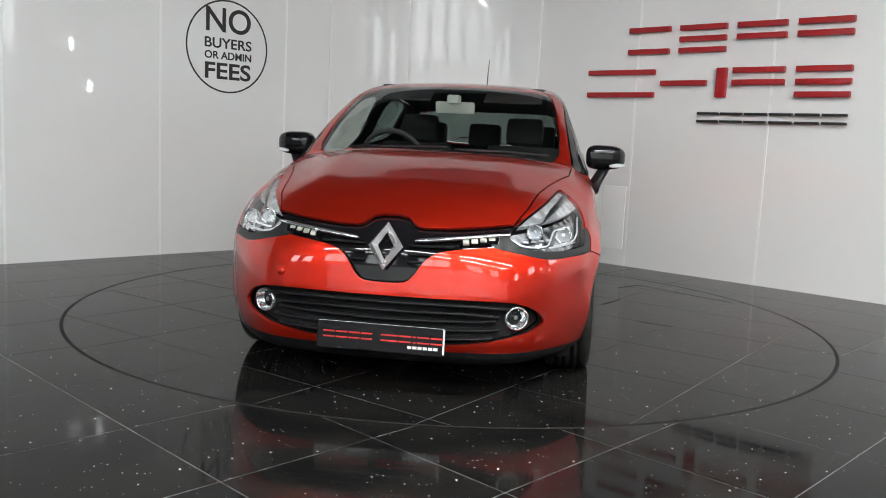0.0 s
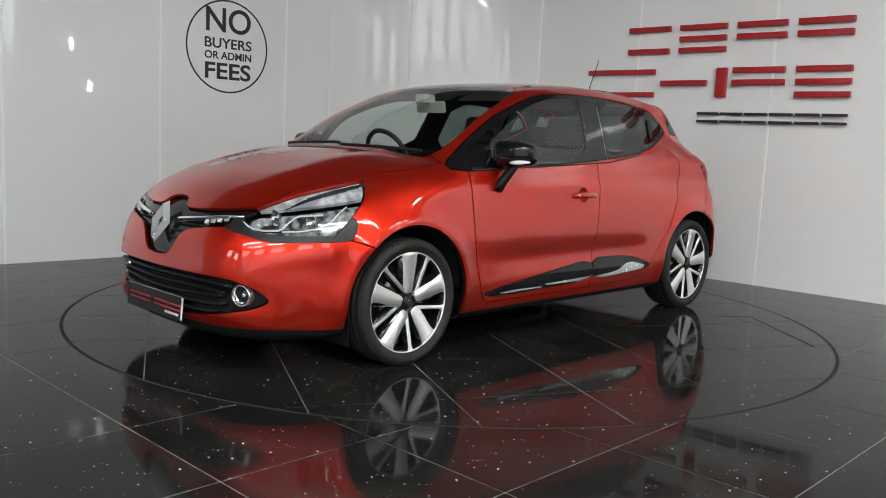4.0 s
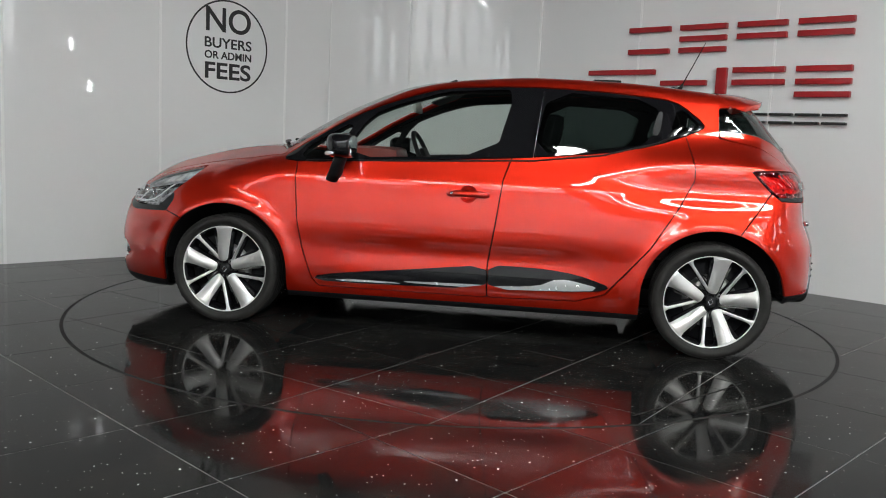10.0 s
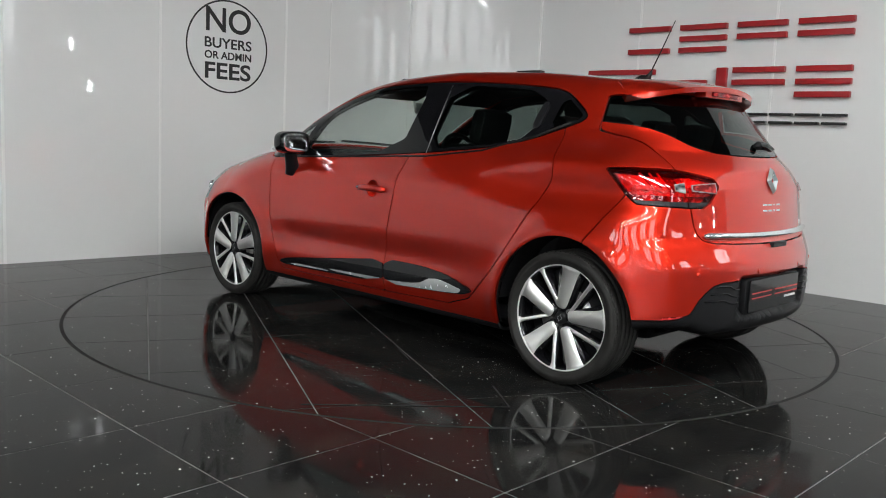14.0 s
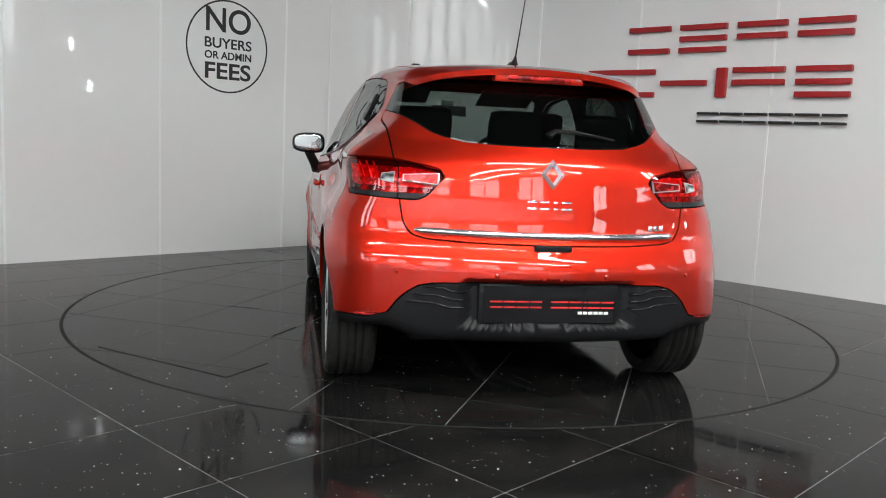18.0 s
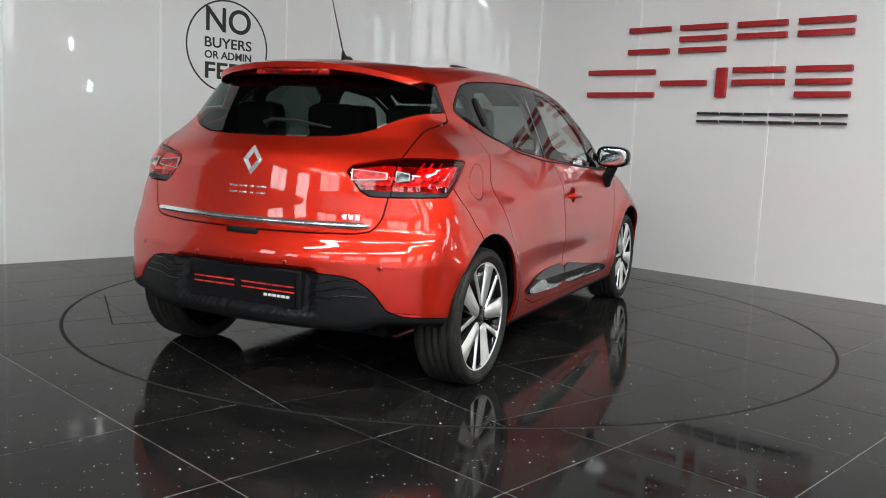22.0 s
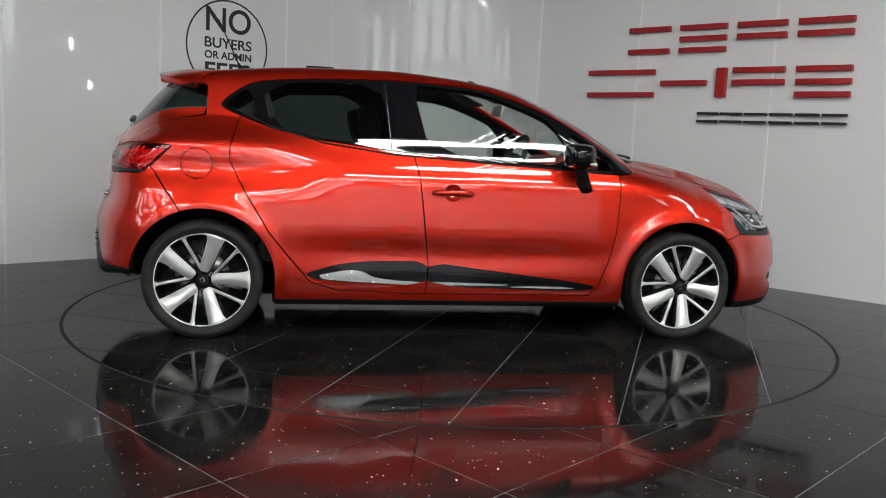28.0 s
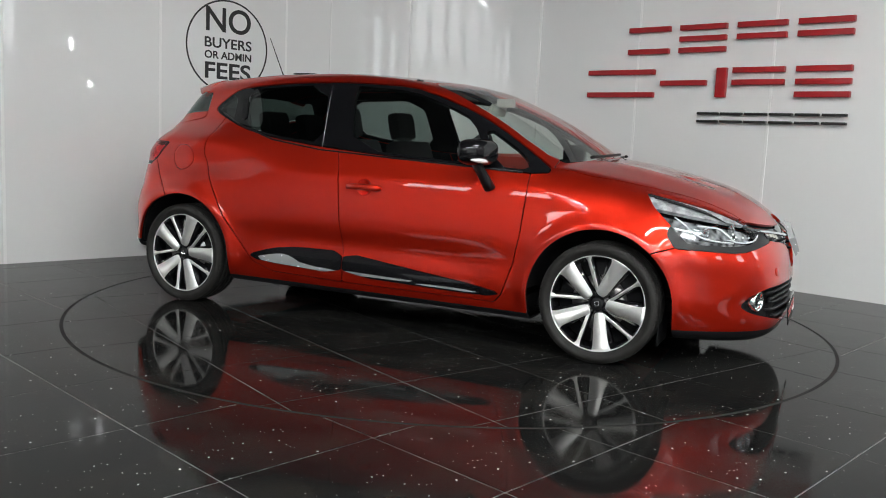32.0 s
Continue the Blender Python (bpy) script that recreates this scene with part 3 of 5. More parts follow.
# nose
UPPER = rounded([(-0.1, 0.742), (0.065, 0.742), (0.112, 0.697), (0.22, 0.697), (0.38, 0.709), (0.515, 0.727), (0.505, 0.680), (0.44, 0.643), (0.30, 0.627), (0.21, 0.612), (0.160, 0.580), (0.110, 0.503), (0.075, 0.484), (-0.1, 0.484)], 1)
grille, rest = split(rest, both(inside(UPPER, "yz"), beyond("x", 1.7)))
LOWER = rounded([(-0.1, 0.427), (0.25, 0.426), (0.50, 0.424), (0.59, 0.395), (0.643, 0.338), (0.59, 0.300), (0.48, 0.274), (0.33, 0.246), (0.16, 0.230), (-0.1, 0.228)], 1)
intake, rest = split(rest, both(inside(LOWER, "yz"), beyond("x", 1.6)))
hood, rest = split(rest, both(inside([(1.0, -0.2), (1.0, 0.70), (1.2, 0.692), (1.434, 0.618), (1.61, 0.575), (1.79, 0.545), (2.02, 0.46), (2.1, 0.3), (2.2, -0.2)], "xy"), beyond("z", 0.695), beyond("x", 0.9)))
# tail
GATE = rounded([(-0.2, 1.32), (0.46, 1.315), (0.60, 1.27), (0.625, 1.17), (0.612, 0.99), (0.592, 0.83), (0.574, 0.72), (0.53, 0.672), (0.3, 0.662), (-0.2, 0.660)], 1)
gate, rest = split(rest, both(inside(GATE, "yz"), short_of("x", -1.3)))
REARGLASS = rounded([(-0.2, 1.315), (0.44, 1.31), (0.66, 1.285), (0.66, 1.195), (0.53, 1.132), (0.44, 1.072), (0.30, 1.043), (-0.2, 1.038)], 1)
rear_glass, gate = split(gate, inside(REARGLASS, "yz"))
VALANCE = rounded([(-0.2, 0.512), (0.30, 0.512), (0.50, 0.503), (0.58, 0.45), (0.64, 0.362), (0.9, 0.345), (0.9, 0.0), (-0.2, 0.0)], 1)
valance, rest = split(rest, both(inside(VALANCE, "yz"), short_of("x", -1.45)))
# bumpers, wings, doors
BACK = [(-3, 0.0), (-3, 1.5), (-2.0, 1.0), (-1.57, 0.885), (-1.451, 0.715), (-1.41, 0.655), (-1.375, 0.57), (-1.375, 0.0)]
rear_bumper, rest = split(rest, both(inside(BACK), short_of("z", 0.93)))
back_lamp, rear_bumper = split(rear_bumper, both(inside([(0.632, 0.310), (0.635, 0.374), (0.75, 0.368), (0.785, 0.310)], "yz"), short_of("x", -1.5)), 0.001)
FRONT = [(3, 0.0), (3, 0.9), (1.75, 0.72), (1.68, 0.615), (1.55, 0.575), (1.45, 0.5), (1.45, 0.0)]
front_bumper, rest = split(rest, inside(FRONT))
B_POST = [(-0.243, 1.1), (-0.243, 0.98), (-0.206, 0.864), (-0.175, 0.60), (-0.148, 0.42), (-0.150, 0.30), (-0.155, 0.243)]
FRONT_DOOR = [(0.905, 0.95), (0.903, 0.814), (0.885, 0.60), (0.855, 0.45), (0.80, 0.29), (0.76, 0.243)] + B_POST[::-1] + [(-0.243, 1.4), (0.905, 1.4)]
REAR_DOOR = B_POST + [(-0.62, 0.255), (-0.76, 0.30), (-0.875, 0.434), (-0.972, 0.552), (-1.113, 0.785), (-1.174, 0.905), (-1.172, 0.965), (-1.14, 1.10), (-1.12, 1.16), (-1.12, 1.4), (-0.243, 1.4)]
below_glass = inside(DLO)
TRIM_A = rounded([(0.815, 0.292), (0.643, 0.322), (0.287, 0.362), (-0.146, 0.414), (-0.150, 0.287), (0.70, 0.268)], 1)
TRIM_B = rounded([(-0.152, 0.416), (-0.43, 0.414), (-0.61, 0.396), (-0.80, 0.340), (-0.705, 0.308), (-0.155, 0.287)], 1)
trim_a, rest = split(rest, both(inside(TRIM_A), beyond("y", 0.4)), 0.001)
trim_b, rest = split(rest, both(inside(TRIM_B), beyond("y", 0.4)), 0.001)
bar_a, trim_a = split(trim_a, inside([(0.672, 0.285), (0.60, 0.296), (-0.125, 0.312), (-0.125, 0.294), (0.60, 0.281)]), 0.0)
bar_b, trim_b = split(trim_b, inside(rounded([(-0.172, 0.308), (-0.42, 0.324), (-0.49, 0.358), (-0.56, 0.368), (-0.74, 0.334), (-0.68, 0.312), (-0.172, 0.290)], 1)), 0.0)
door_front, rest = split(rest, both(inside(FRONT_DOOR), beyond("y", 0.4), short_of("z", 1.0)))
_, door_front = split(door_front, lambda P: np.hypot(P[:, 0] + 0.030, P[:, 2] - 0.780) - 0.046, 0.0)
door_rear, rest = split(rest, both(inside(REAR_DOOR), beyond("y", 0.4), short_of("z", 1.17)))
sill, rest = split(rest, both(short_of("z", 0.205), short_of("x", 1.1), beyond("x", -1.1)), 0.0)
roof, rest = split(rest, both(inside([(0.5, -0.2), (0.5, 0.46), (0.1, 0.50), (-0.6, 0.515), (-1.2, 0.49), (-1.6, 0.46), (-1.9, 0.4), (-1.9, -0.2)], "xy"), beyond("z", 1.2)))
wing, flank = split(rest, beyond("x", 0.3), 0.0)

lip, front_bumper = split(front_bumper, short_of("z", 0.212), 0.0)
panel("front_lip", lip, SATIN_BLACK, car, sides="across")
panel("hood", hood, PAINT, car, sides="across")
panel("roof", roof, PAINT, car, sides="across")
panel("windscreen", windscreen, GLASS, car, thick=0, sides="across")
panel("lamp_chin", lamp_chin, GREY_TRIM, car, proud=-0.003)
panel("front_bumper", front_bumper, PAINT, car, sides="across")
panel("rear_reflector", back_lamp, RED_BRIGHT, car, proud=0.002, label="red rear reflector")
panel("rear_bumper", rear_bumper, PAINT, car, sides="across")
panel("front_wing", wing, PAINT, car)
flap, flank_right = split(flank, lambda P: np.hypot(P[:, 0] + 1.332, P[:, 2] - 0.882) - 0.076, 0.002)
panel("side_frame", flank, PAINT, car, sides=(1,))
panel("side_frame", flank_right, PAINT, car, sides=(-1,))
panel("fuel_flap", flap, PAINT, car, sides=(-1,))
liner = hood + roof + front_bumper + lip + rear_bumper + wing + flank + door_front + door_rear + gate + valance + glazing + sill + trim_a + trim_b + bar_a + bar_b + lamp_chin
panel("inner_shell", liner, MATT_BLACK, car, proud=-0.032, thick=0, sides="across")
panel("inner_nose", grille + intake, MATT_BLACK, car, proud=-0.06, thick=0, sides="across")
panel("front_door", door_front, PAINT, car, thick=0.024)
panel("rear_door", door_rear, PAINT, car)
panel("tailgate", gate, PAINT, car, sides="across")
panel("tailgate_window", rear_glass, TINTED, car, thick=0, sides="across")
panel("rear_valance", valance, SATIN_BLACK, car, sides="across")
panel("grille", grille, GLOSS_BLACK, car, proud=-0.02, sides="across")
panel("lower_intake", intake, MATT_BLACK, car, proud=-0.035, sides="across")
lamps = panel("headlight", headlight, LENS, car, thick=0.0)
upper_lamp, lower_lamp = split(headlight, lambda P: (0.700 + 0.17 * (2.02 - P[:, 0])) - P[:, 2], 0.002)
bright, dark = split(headlight, lambda P: np.abs(P[:, 2] - (0.640 + 0.02 * (P[:, 1] - 0.6))) - 0.006, 0.0)
for k, sg in enumerate((1, -1)):
    panel("reflector_band", upper_lamp, LAMP_BAND, lamps[k], proud=-0.014, thick=0.02, sides=(sg,), label="silver ribbed reflector")
    panel("bowl", lower_lamp, LAMP_BOWL, lamps[k], proud=-0.055, thick=0, sides=(sg,))
    panel("light_guide", bright, CHROME, lamps[k], proud=-0.008, thick=0.012, sides=(sg,), label="bright light guide")
fixed_lamp, gate_lamp = split(taillight, beyond("y", 0.598), 0.003)
for piece in (fixed_lamp, gate_lamp):
    grey, red = split(piece, lambda P: P[:, 2] - (0.842 + 0.012 * np.maximum(P[:, 1] - 0.6, 0)), 0.001)
    tails = panel("tail_light", red, RED_LENS, car, thick=0)
    panel("lamp_strip", grey, GREY_TRIM, car, proud=-0.002)
    core, border = split(red, both(shift(inside(TAILLAMP, "yz"), -0.013), shift(slant, -0.012)), 0.0)
    glow, _ = split(core, either(both(lambda P: np.abs(P[:, 2] - 0.918) - 0.030, lambda P: 0.030 - np.abs(P[:, 1] - 0.645)), lambda P: np.abs(P[:, 2] - 0.872) - 0.007), 0.0)
    for k, sg in enumerate((1, -1)):
        panel("lamp_edge", border, DARK_LENS, tails[k], proud=-0.004, thick=0.03, sides=(sg,))
        panel("reflector", core, RED_DEEP, tails[k], proud=-0.035, thick=0, sides=(sg,))
        panel("red_band", glow, RED_BRIGHT, tails[k], proud=-0.018, thick=0.01, sides=(sg,))
panel("window_surround", glazing, GLOSS_BLACK, car, proud=-0.001)
panel("sill", sill, MATT_BLACK, car)
for key in panes:
    panel(key, panes[key], GLASS if key in ("corner_window", "front_window") else TINTED, car, thick=0)
for nm, piece, mat, pr in (("side_trim", trim_a, GLOSS_BLACK, 0.007), ("side_trim", trim_b, GLOSS_BLACK, 0.007), ("trim_strip", bar_a, BADGE, 0.010), ("trim_strip", bar_b, BADGE, 0.010)):
    panel(nm, piece, mat, car, proud=pr, thick=0.016)


# ---- places on the skin ----
def reach(o, d, far=2.0):
    """The skin's place on the way from outside along d."""
    o, d = np.array(o, float), np.array(d, float)
    k = np.linspace(0, far, 400)
    Q = o + k[:, None] * d
    f = skin(Q[:, 0], Q[:, 1], Q[:, 2])
    i = int(np.argmax(f < 0))
    a, c = k[max(i - 1, 0)], k[i]
    for _ in range(25):
        m = (a + c) / 2
        q = o + m * d
        if skin(q[0], q[1], q[2]) < 0:
            c = m
        else:
            a = m
    return Vector(o + c * d)


def on_nose(y, z):
    return reach((2.6, y, z), (-1, 0, 0))


def on_tail(y, z):
    return reach((-2.6, y, z), (1, 0, 0))


def on_side(x, z, sg=1):
    return reach((x, sg * 1.4, z), (0, -sg, 0))


def on_top(x, y):
    return reach((x, y, 2.0), (0, 0, -1))


def facing(q):
    return Vector(skin_normal(np.array([tuple(q)]))[0])


def lie(q, out=0.0, spin=0.0):
    """A pose at q on the skin: its z away from the body, its y upwards."""
    n = facing(q)
    up = Vector((0, 0, 1))
    xx = up.cross(n).normalized()
    yy = n.cross(xx)
    m = Matrix((xx, yy, n)).transposed().to_4x4()
    return Matrix.Translation(Vector(q) + n * out) @ m @ pose(0, 0, 0, 0, 0, spin)


# ---- wheels ----
HALF = math.pi / 5


def blade(bm, angle, outline, y0, y1):
    """A spoke: outline along (radius, across), pulled from y0 to y1."""
    c, s = math.cos(angle), math.sin(angle)
    front = [bm.verts.new((r * c - w * s, y1, r * s + w * c)) for r, w in outline]
    back = [bm.verts.new((r * c - w * s, y0, r * s + w * c)) for r, w in outline]
    bm.faces.new(front)
    n = len(front)
    for i in range(n):
        bm.faces.new((front[i], back[i], back[(i + 1) % n], front[(i + 1) % n]))
    return bm


def make_wheel():
    """A wheel whose outer face looks along +y, about its hub."""
    wheel = new("wheel")
    wheel.parent = car
    bm = bmesh.new()
    # the tyre's crown and shoulders, then its sidewall
    prof = [(0.236, -0.085), (0.250, -0.098), (0.275, -0.103), (0.288, -0.098), (0.296, -0.082)]
    for g in (-0.05, -0.017, 0.017, 0.05):
        prof += [(0.300, g - 0.006), (0.292, g - 0.004), (0.292, g + 0.004), (0.300, g + 0.006)]
    prof += [(0.296, 0.082), (0.290, 0.090), (0.288, 0.0945), (0.284, 0.0955), (0.282, 0.0985), (0.274, 0.1015), (0.262, 0.1035), (0.260, 0.101), (0.248, 0.098), (0.246, 0.0955), (0.240, 0.092), (0.236, 0.088)]
    lathe(bm, prof, 72, "y")
    tyre = part("tyre", bm, RUBBER, wheel, "black low-profile tyre")
    bm = bmesh.new()
    for k in range(72):
        for sg in (-1, 1):
            box(bm, 0.281, 0.2955, sg * 0.080 - 0.010, sg * 0.080 + 0.009, -0.0042, 0.0042, 0, pose(0, 0, 0, 0, k * 5.0, 0))
    tagged(part("tread_block", bm, RUBBER, tyre, "", False), kind="stuff")
    bm = bmesh.new()
    lathe(bm, [(0.225, -0.085), (0.215, -0.02), (0.212, 0.03), (0.222, 0.072), (0.228, 0.083), (0.2375, 0.088), (0.241, 0.084), (0.241, -0.085)], 72, "y")
    rim = part("rim", bm, GLOSS_BLACK, wheel, "gloss black rim with machined faces")
    bm = bmesh.new()
    lathe(bm, [(0.231, 0.0835), (0.2325, 0.0885), (0.2365, 0.0895), (0.2385, 0.086)], 96, "y")
    part("rim_lip", bm, ALLOY, rim, "machined bright rim edge")
    bm = bmesh.new()
    lathe(bm, [(0.0001, 0.03), (0.20, 0.02), (0.214, 0.0)], 60, "y")
    part("disc_cover", bm, MATT_BLACK, rim)
    bm = bmesh.new()
    lathe(bm, [(0.06, 0.028), (0.135, 0.028), (0.138, 0.034), (0.062, 0.034), (0.06, 0.028)], 60, "y")
    part("brake_disc", bm, STEEL, wheel)
    for k in range(5):
        a = math.radians(89 + 72 * k)
        under = rounded([(0.03, -0.030), (0.12, -0.044), (0.228, -0.064), (0.228, 0.058), (0.10, 0.032), (0.03, 0.022)], 1)
        face = rounded([(0.044, -0.024), (0.056, -0.033), (0.10, -0.036), (0.17, -0.037), (0.212, -0.041), (0.236, -0.056), (0.240, 0.052), (0.212, 0.040), (0.17, 0.034), (0.11, 0.026), (0.06, 0.019), (0.044, 0.010)], 1)
        bm = bmesh.new()
        blade(bm, a, under, 0.035, 0.080)
        sp = part("spoke", bm, GLOSS_BLACK, wheel)
        bm = bmesh.new()
        blade(bm, a, face, 0.076, 0.0865)
        part("spoke_face", bm, ALLOY, sp, "machined bright spoke face")
        a2 = a + math.radians(31)
        bm = bmesh.new()
        blade(bm, a2, [(0.03, 0.008), (0.23, -0.014), (0.23, 0.014), (0.03, 0.034)], 0.03, 0.078)
        sp = part("spoke", bm, GLOSS_BLACK, wheel)
        bm = bmesh.new()
        blade(bm, a2, [(0.046, 0.016), (0.060, 0.0085), (0.212, -0.0078), (0.228, -0.014), (0.238, -0.030), (0.238, 0.030), (0.228, 0.014), (0.212, 0.0078), (0.060, 0.024), (0.046, 0.022)], 0.074, 0.0850)
        part("spoke_face", bm, ALLOY, sp, "thin machined bright spoke")
    bm = bmesh.new()
    lathe(bm, [(0.0001, 0.0865), (0.020, 0.0865), (0.026, 0.084), (0.029, 0.076), (0.050, 0.068), (0.056, 0.03)], 40, "y")
    hub = part("hub_cap", bm, SATIN_BLACK, wheel, "black hub cap")
    bm = bmesh.new()
    diamond(bm, 0.030, 0.036, 0.006, 0.003)
    dm = part("emblem", bm, CHROME, hub, "small bright diamond emblem", False)
    dm.matrix_local = Matrix.Translation((0, 0.087, 0)) @ pose(0, 0, 0, -90, 0, 0)
    for k in range(4):
        a = math.radians(38 + 90 * k)
        bm = bmesh.new()
        lathe(bm, [(0.0001, 0.072), (0.006, 0.072), (0.0065, 0.080), (0.011, 0.081), (0.013, 0.070)], 12, "y")
        nut = part("wheel_nut", bm, STEEL if k % 2 else SATIN_BLACK, wheel)
        nut.location = (0.050 * math.cos(a), 0.0, 0.050 * math.sin(a))
    return wheel


def diamond(bm, w, h, band, deep):
    """An upright diamond ring with a roof-shaped band; face towards +z, tall along y."""
    rows = []
    for sx, sy in ((0, 1), (1, 0), (0, -1), (-1, 0)):
        out, inn = Vector((sx * w / 2, sy * h / 2, 0)), Vector((sx * (w / 2 - band * 1.05), sy * (h / 2 - band * 1.2), 0))
        rows.append([bm.verts.new(out), bm.verts.new(out.lerp(inn, 0.5) + Vector((0, 0, deep))), bm.verts.new(inn)])
    for k in range(4):
        A, B = rows[k], rows[(k + 1) % 4]
        for i in range(2):
            bm.faces.new((A[i + 1], B[i + 1], B[i], A[i]))
    return bm


first = make_wheel()
first.location = (HUBS[0], 0.738, 0.2985)
for hx, sg, spin in ((HUBS[1], 1, -12), (HUBS[0], -1, -28), (HUBS[1], -1, -18)):
    copy_thing(first, pose(hx, sg * 0.738, 0.2985, 0, spin, 0 if sg > 0 else 180))
# wheel housings: a curved liner over each wheel
for hx in HUBS:
    for sg in (1, -1):
        bm = bmesh.new()
        rows = []
        for k in range(33):
            a = math.pi * (0.02 + 0.96 * k / 32)
            rr = 0.370
            rows.append([bm.verts.new((hx + rr * math.cos(a), sg * yy, 0.305 + rr * math.sin(a))) for yy in (0.80, 0.70, 0.52)])
        mid = bm.verts.new((hx, sg * 0.52, 0.305))
        for A, B in zip(rows, rows[1:]):
            bm.faces.new((A[0], B[0], B[1], A[1]))
            bm.faces.new((A[1], B[1], B[2], A[2]))
            bm.faces.new((A[2], B[2], mid))
        part("wheel_housing", bm, MATT_BLACK, car)
bm = bmesh.new()
box(bm, -1.55, 1.85, -0.50, 0.50, 0.20, 0.30, 0.03)
box(bm, -0.9, 0.9, -0.70, 0.70, 0.20, 0.28, 0.02)
box(bm, -0.85, 0.1, 0.18, 0.58, 0.165, 0.24, 0.03)
box(bm, -0.45, -0.2, 0.30, 0.62, 0.150, 0.22, 0.02)
box(bm, 0.35, 0.95, -0.55, 0.30, 0.165, 0.24, 0.03)
box(bm, -0.80, -0.1, -0.58, -0.22, 0.165, 0.24, 0.03)
box(bm, -0.95, -0.75, -0.66, -0.5, 0.150, 0.22, 0.02)
part("underbody", bm, MATT_BLACK, car)
bm = bmesh.new()
tube(bm, [(1.1, -0.15, 0.18), (0.3, -0.02, 0.16), (-0.8, 0.0, 0.16), (-1.3, -0.35, 0.20)], 0.028)
part("exhaust_pipe", bm, STEEL, car)
for sg in (1, -1):
    bm = bmesh.new()
    box(bm, 1.575, 1.583, sg * 0.62 - 0.12, sg * 0.62 + 0.12, 0.110, 0.26, 0.003)
    part("air_deflector", bm, MATT_BLACK, car, "thin black air flap before the wheel")

# ---- nose ----
bm = bmesh.new()
diamond(bm, 0.142, 0.202, 0.037, 0.026)
bdg = part("front_badge", bm, BADGE, car, "large chrome diamond badge", False)
q = on_nose(0, 0.622)
bdg.matrix_local = lie(q, 0.004)
for sg in (1, -1):
    bm = bmesh.new()
    ys = [0.115 + 0.37 * k / 16 for k in range(17)]
    tube(bm, [on_nose(sg * y, 0.637 + 0.100 * y) + Vector((0.004, 0, 0)) for y in ys], [0.005] + [0.011] * 14 + [0.009, 0.004], 8, 0.8)
    part("grille_bar", bm, CHROME, car, "chrome grille bar")
    for k in range(3):
        bm = bmesh.new()
        z = 0.628 - 0.032 * k
        y1 = (0.27, 0.19, 0.155)[k]
        tube(bm, [on_nose(sg * (0.09 + (y1 - 0.09) * j / 8), z) + Vector((-0.012, 0, 0)) for j in range(9)], 0.010, 6, 0.5)
        part("grille_slat", bm, MATT_BLACK, car)
    bm = bmesh.new()
    lens_mid = on_nose(sg * 0.366, 0.660)
    prism(bm, [(-0.082, -0.020), (0.074, -0.010), (0.082, 0.018), (-0.070, 0.012)] if sg > 0 else [(-0.074, -0.010), (0.082, -0.020), (0.070, 0.012), (-0.082, 0.018)], 0, 0.004, None, 0.001)
    lens_bar = part("daytime_lamp_tray", bm, GLOSS_BLACK, car, "dark tray of the daytime lamps")
    lens_bar.matrix_local = lie(lens_mid, -0.006)
    for k in range(4):
        q = on_nose(sg * (0.315 + 0.033 * k), 0.651 + 0.006 * k)
        bm = bmesh.new()
        box(bm, -0.013, 0.013, -0.010, 0.010, -0.012, 0.002, 0.003)
        led = part("daytime_lamp", bm, DRL, car, "pale lens of a daytime lamp")
        led.matrix_local = lie(q, 0.0005)
    # fog lamp
    q = on_nose(sg * 0.528, 0.352)
    fog = new("fog_lamp")
    fog.parent = car
    fog.matrix_local = Matrix.Translation(q + Vector((-0.030, 0, 0))) @ pose(0, 0, 0, 0, 0, sg * 20)
    bm = bmesh.new()
    lathe(bm, [(0.037, -0.02), (0.040, 0.010), (0.044, 0.013), (0.049, 0.010), (0.052, -0.02)], 40, "x")
    part("ring", bm, CHROME, fog, "chrome fog lamp ring")
    bm = bmesh.new()
    lathe(bm, [(0.0001, -0.03), (0.02, -0.025), (0.038, 0.0)], 32, "x")
    part("reflector", bm, CHROME, fog)
    bm = bmesh.new()
    lathe(bm, [(0.0001, -0.006), (0.009, -0.008), (0.011, -0.025)], 16, "x")
    part("bulb_cap", bm, STEEL, fog)
    bm = bmesh.new()
    lathe(bm, [(0.0001, 0.008), (0.025, 0.006), (0.038, 0.0)], 32, "x")
    part("lens", bm, LENS, fog)
for k in range(5):
    bm = bmesh.new()
    z = 0.402 - 0.034 * k
    wid = (0.50, 0.46, 0.45, 0.47, 0.44)[k]
    pts = [on_nose(wid * (j / 14 - 1), z - 0.010 * (abs(j / 14 - 1)) ** 6 * (1 if k < 2 else -1)) + Vector((-0.016, 0, 0)) for j in range(29)]
    tube(bm, pts, 0.013, 8, 0.55)
    part("intake_slat", bm, SATIN_BLACK, car)


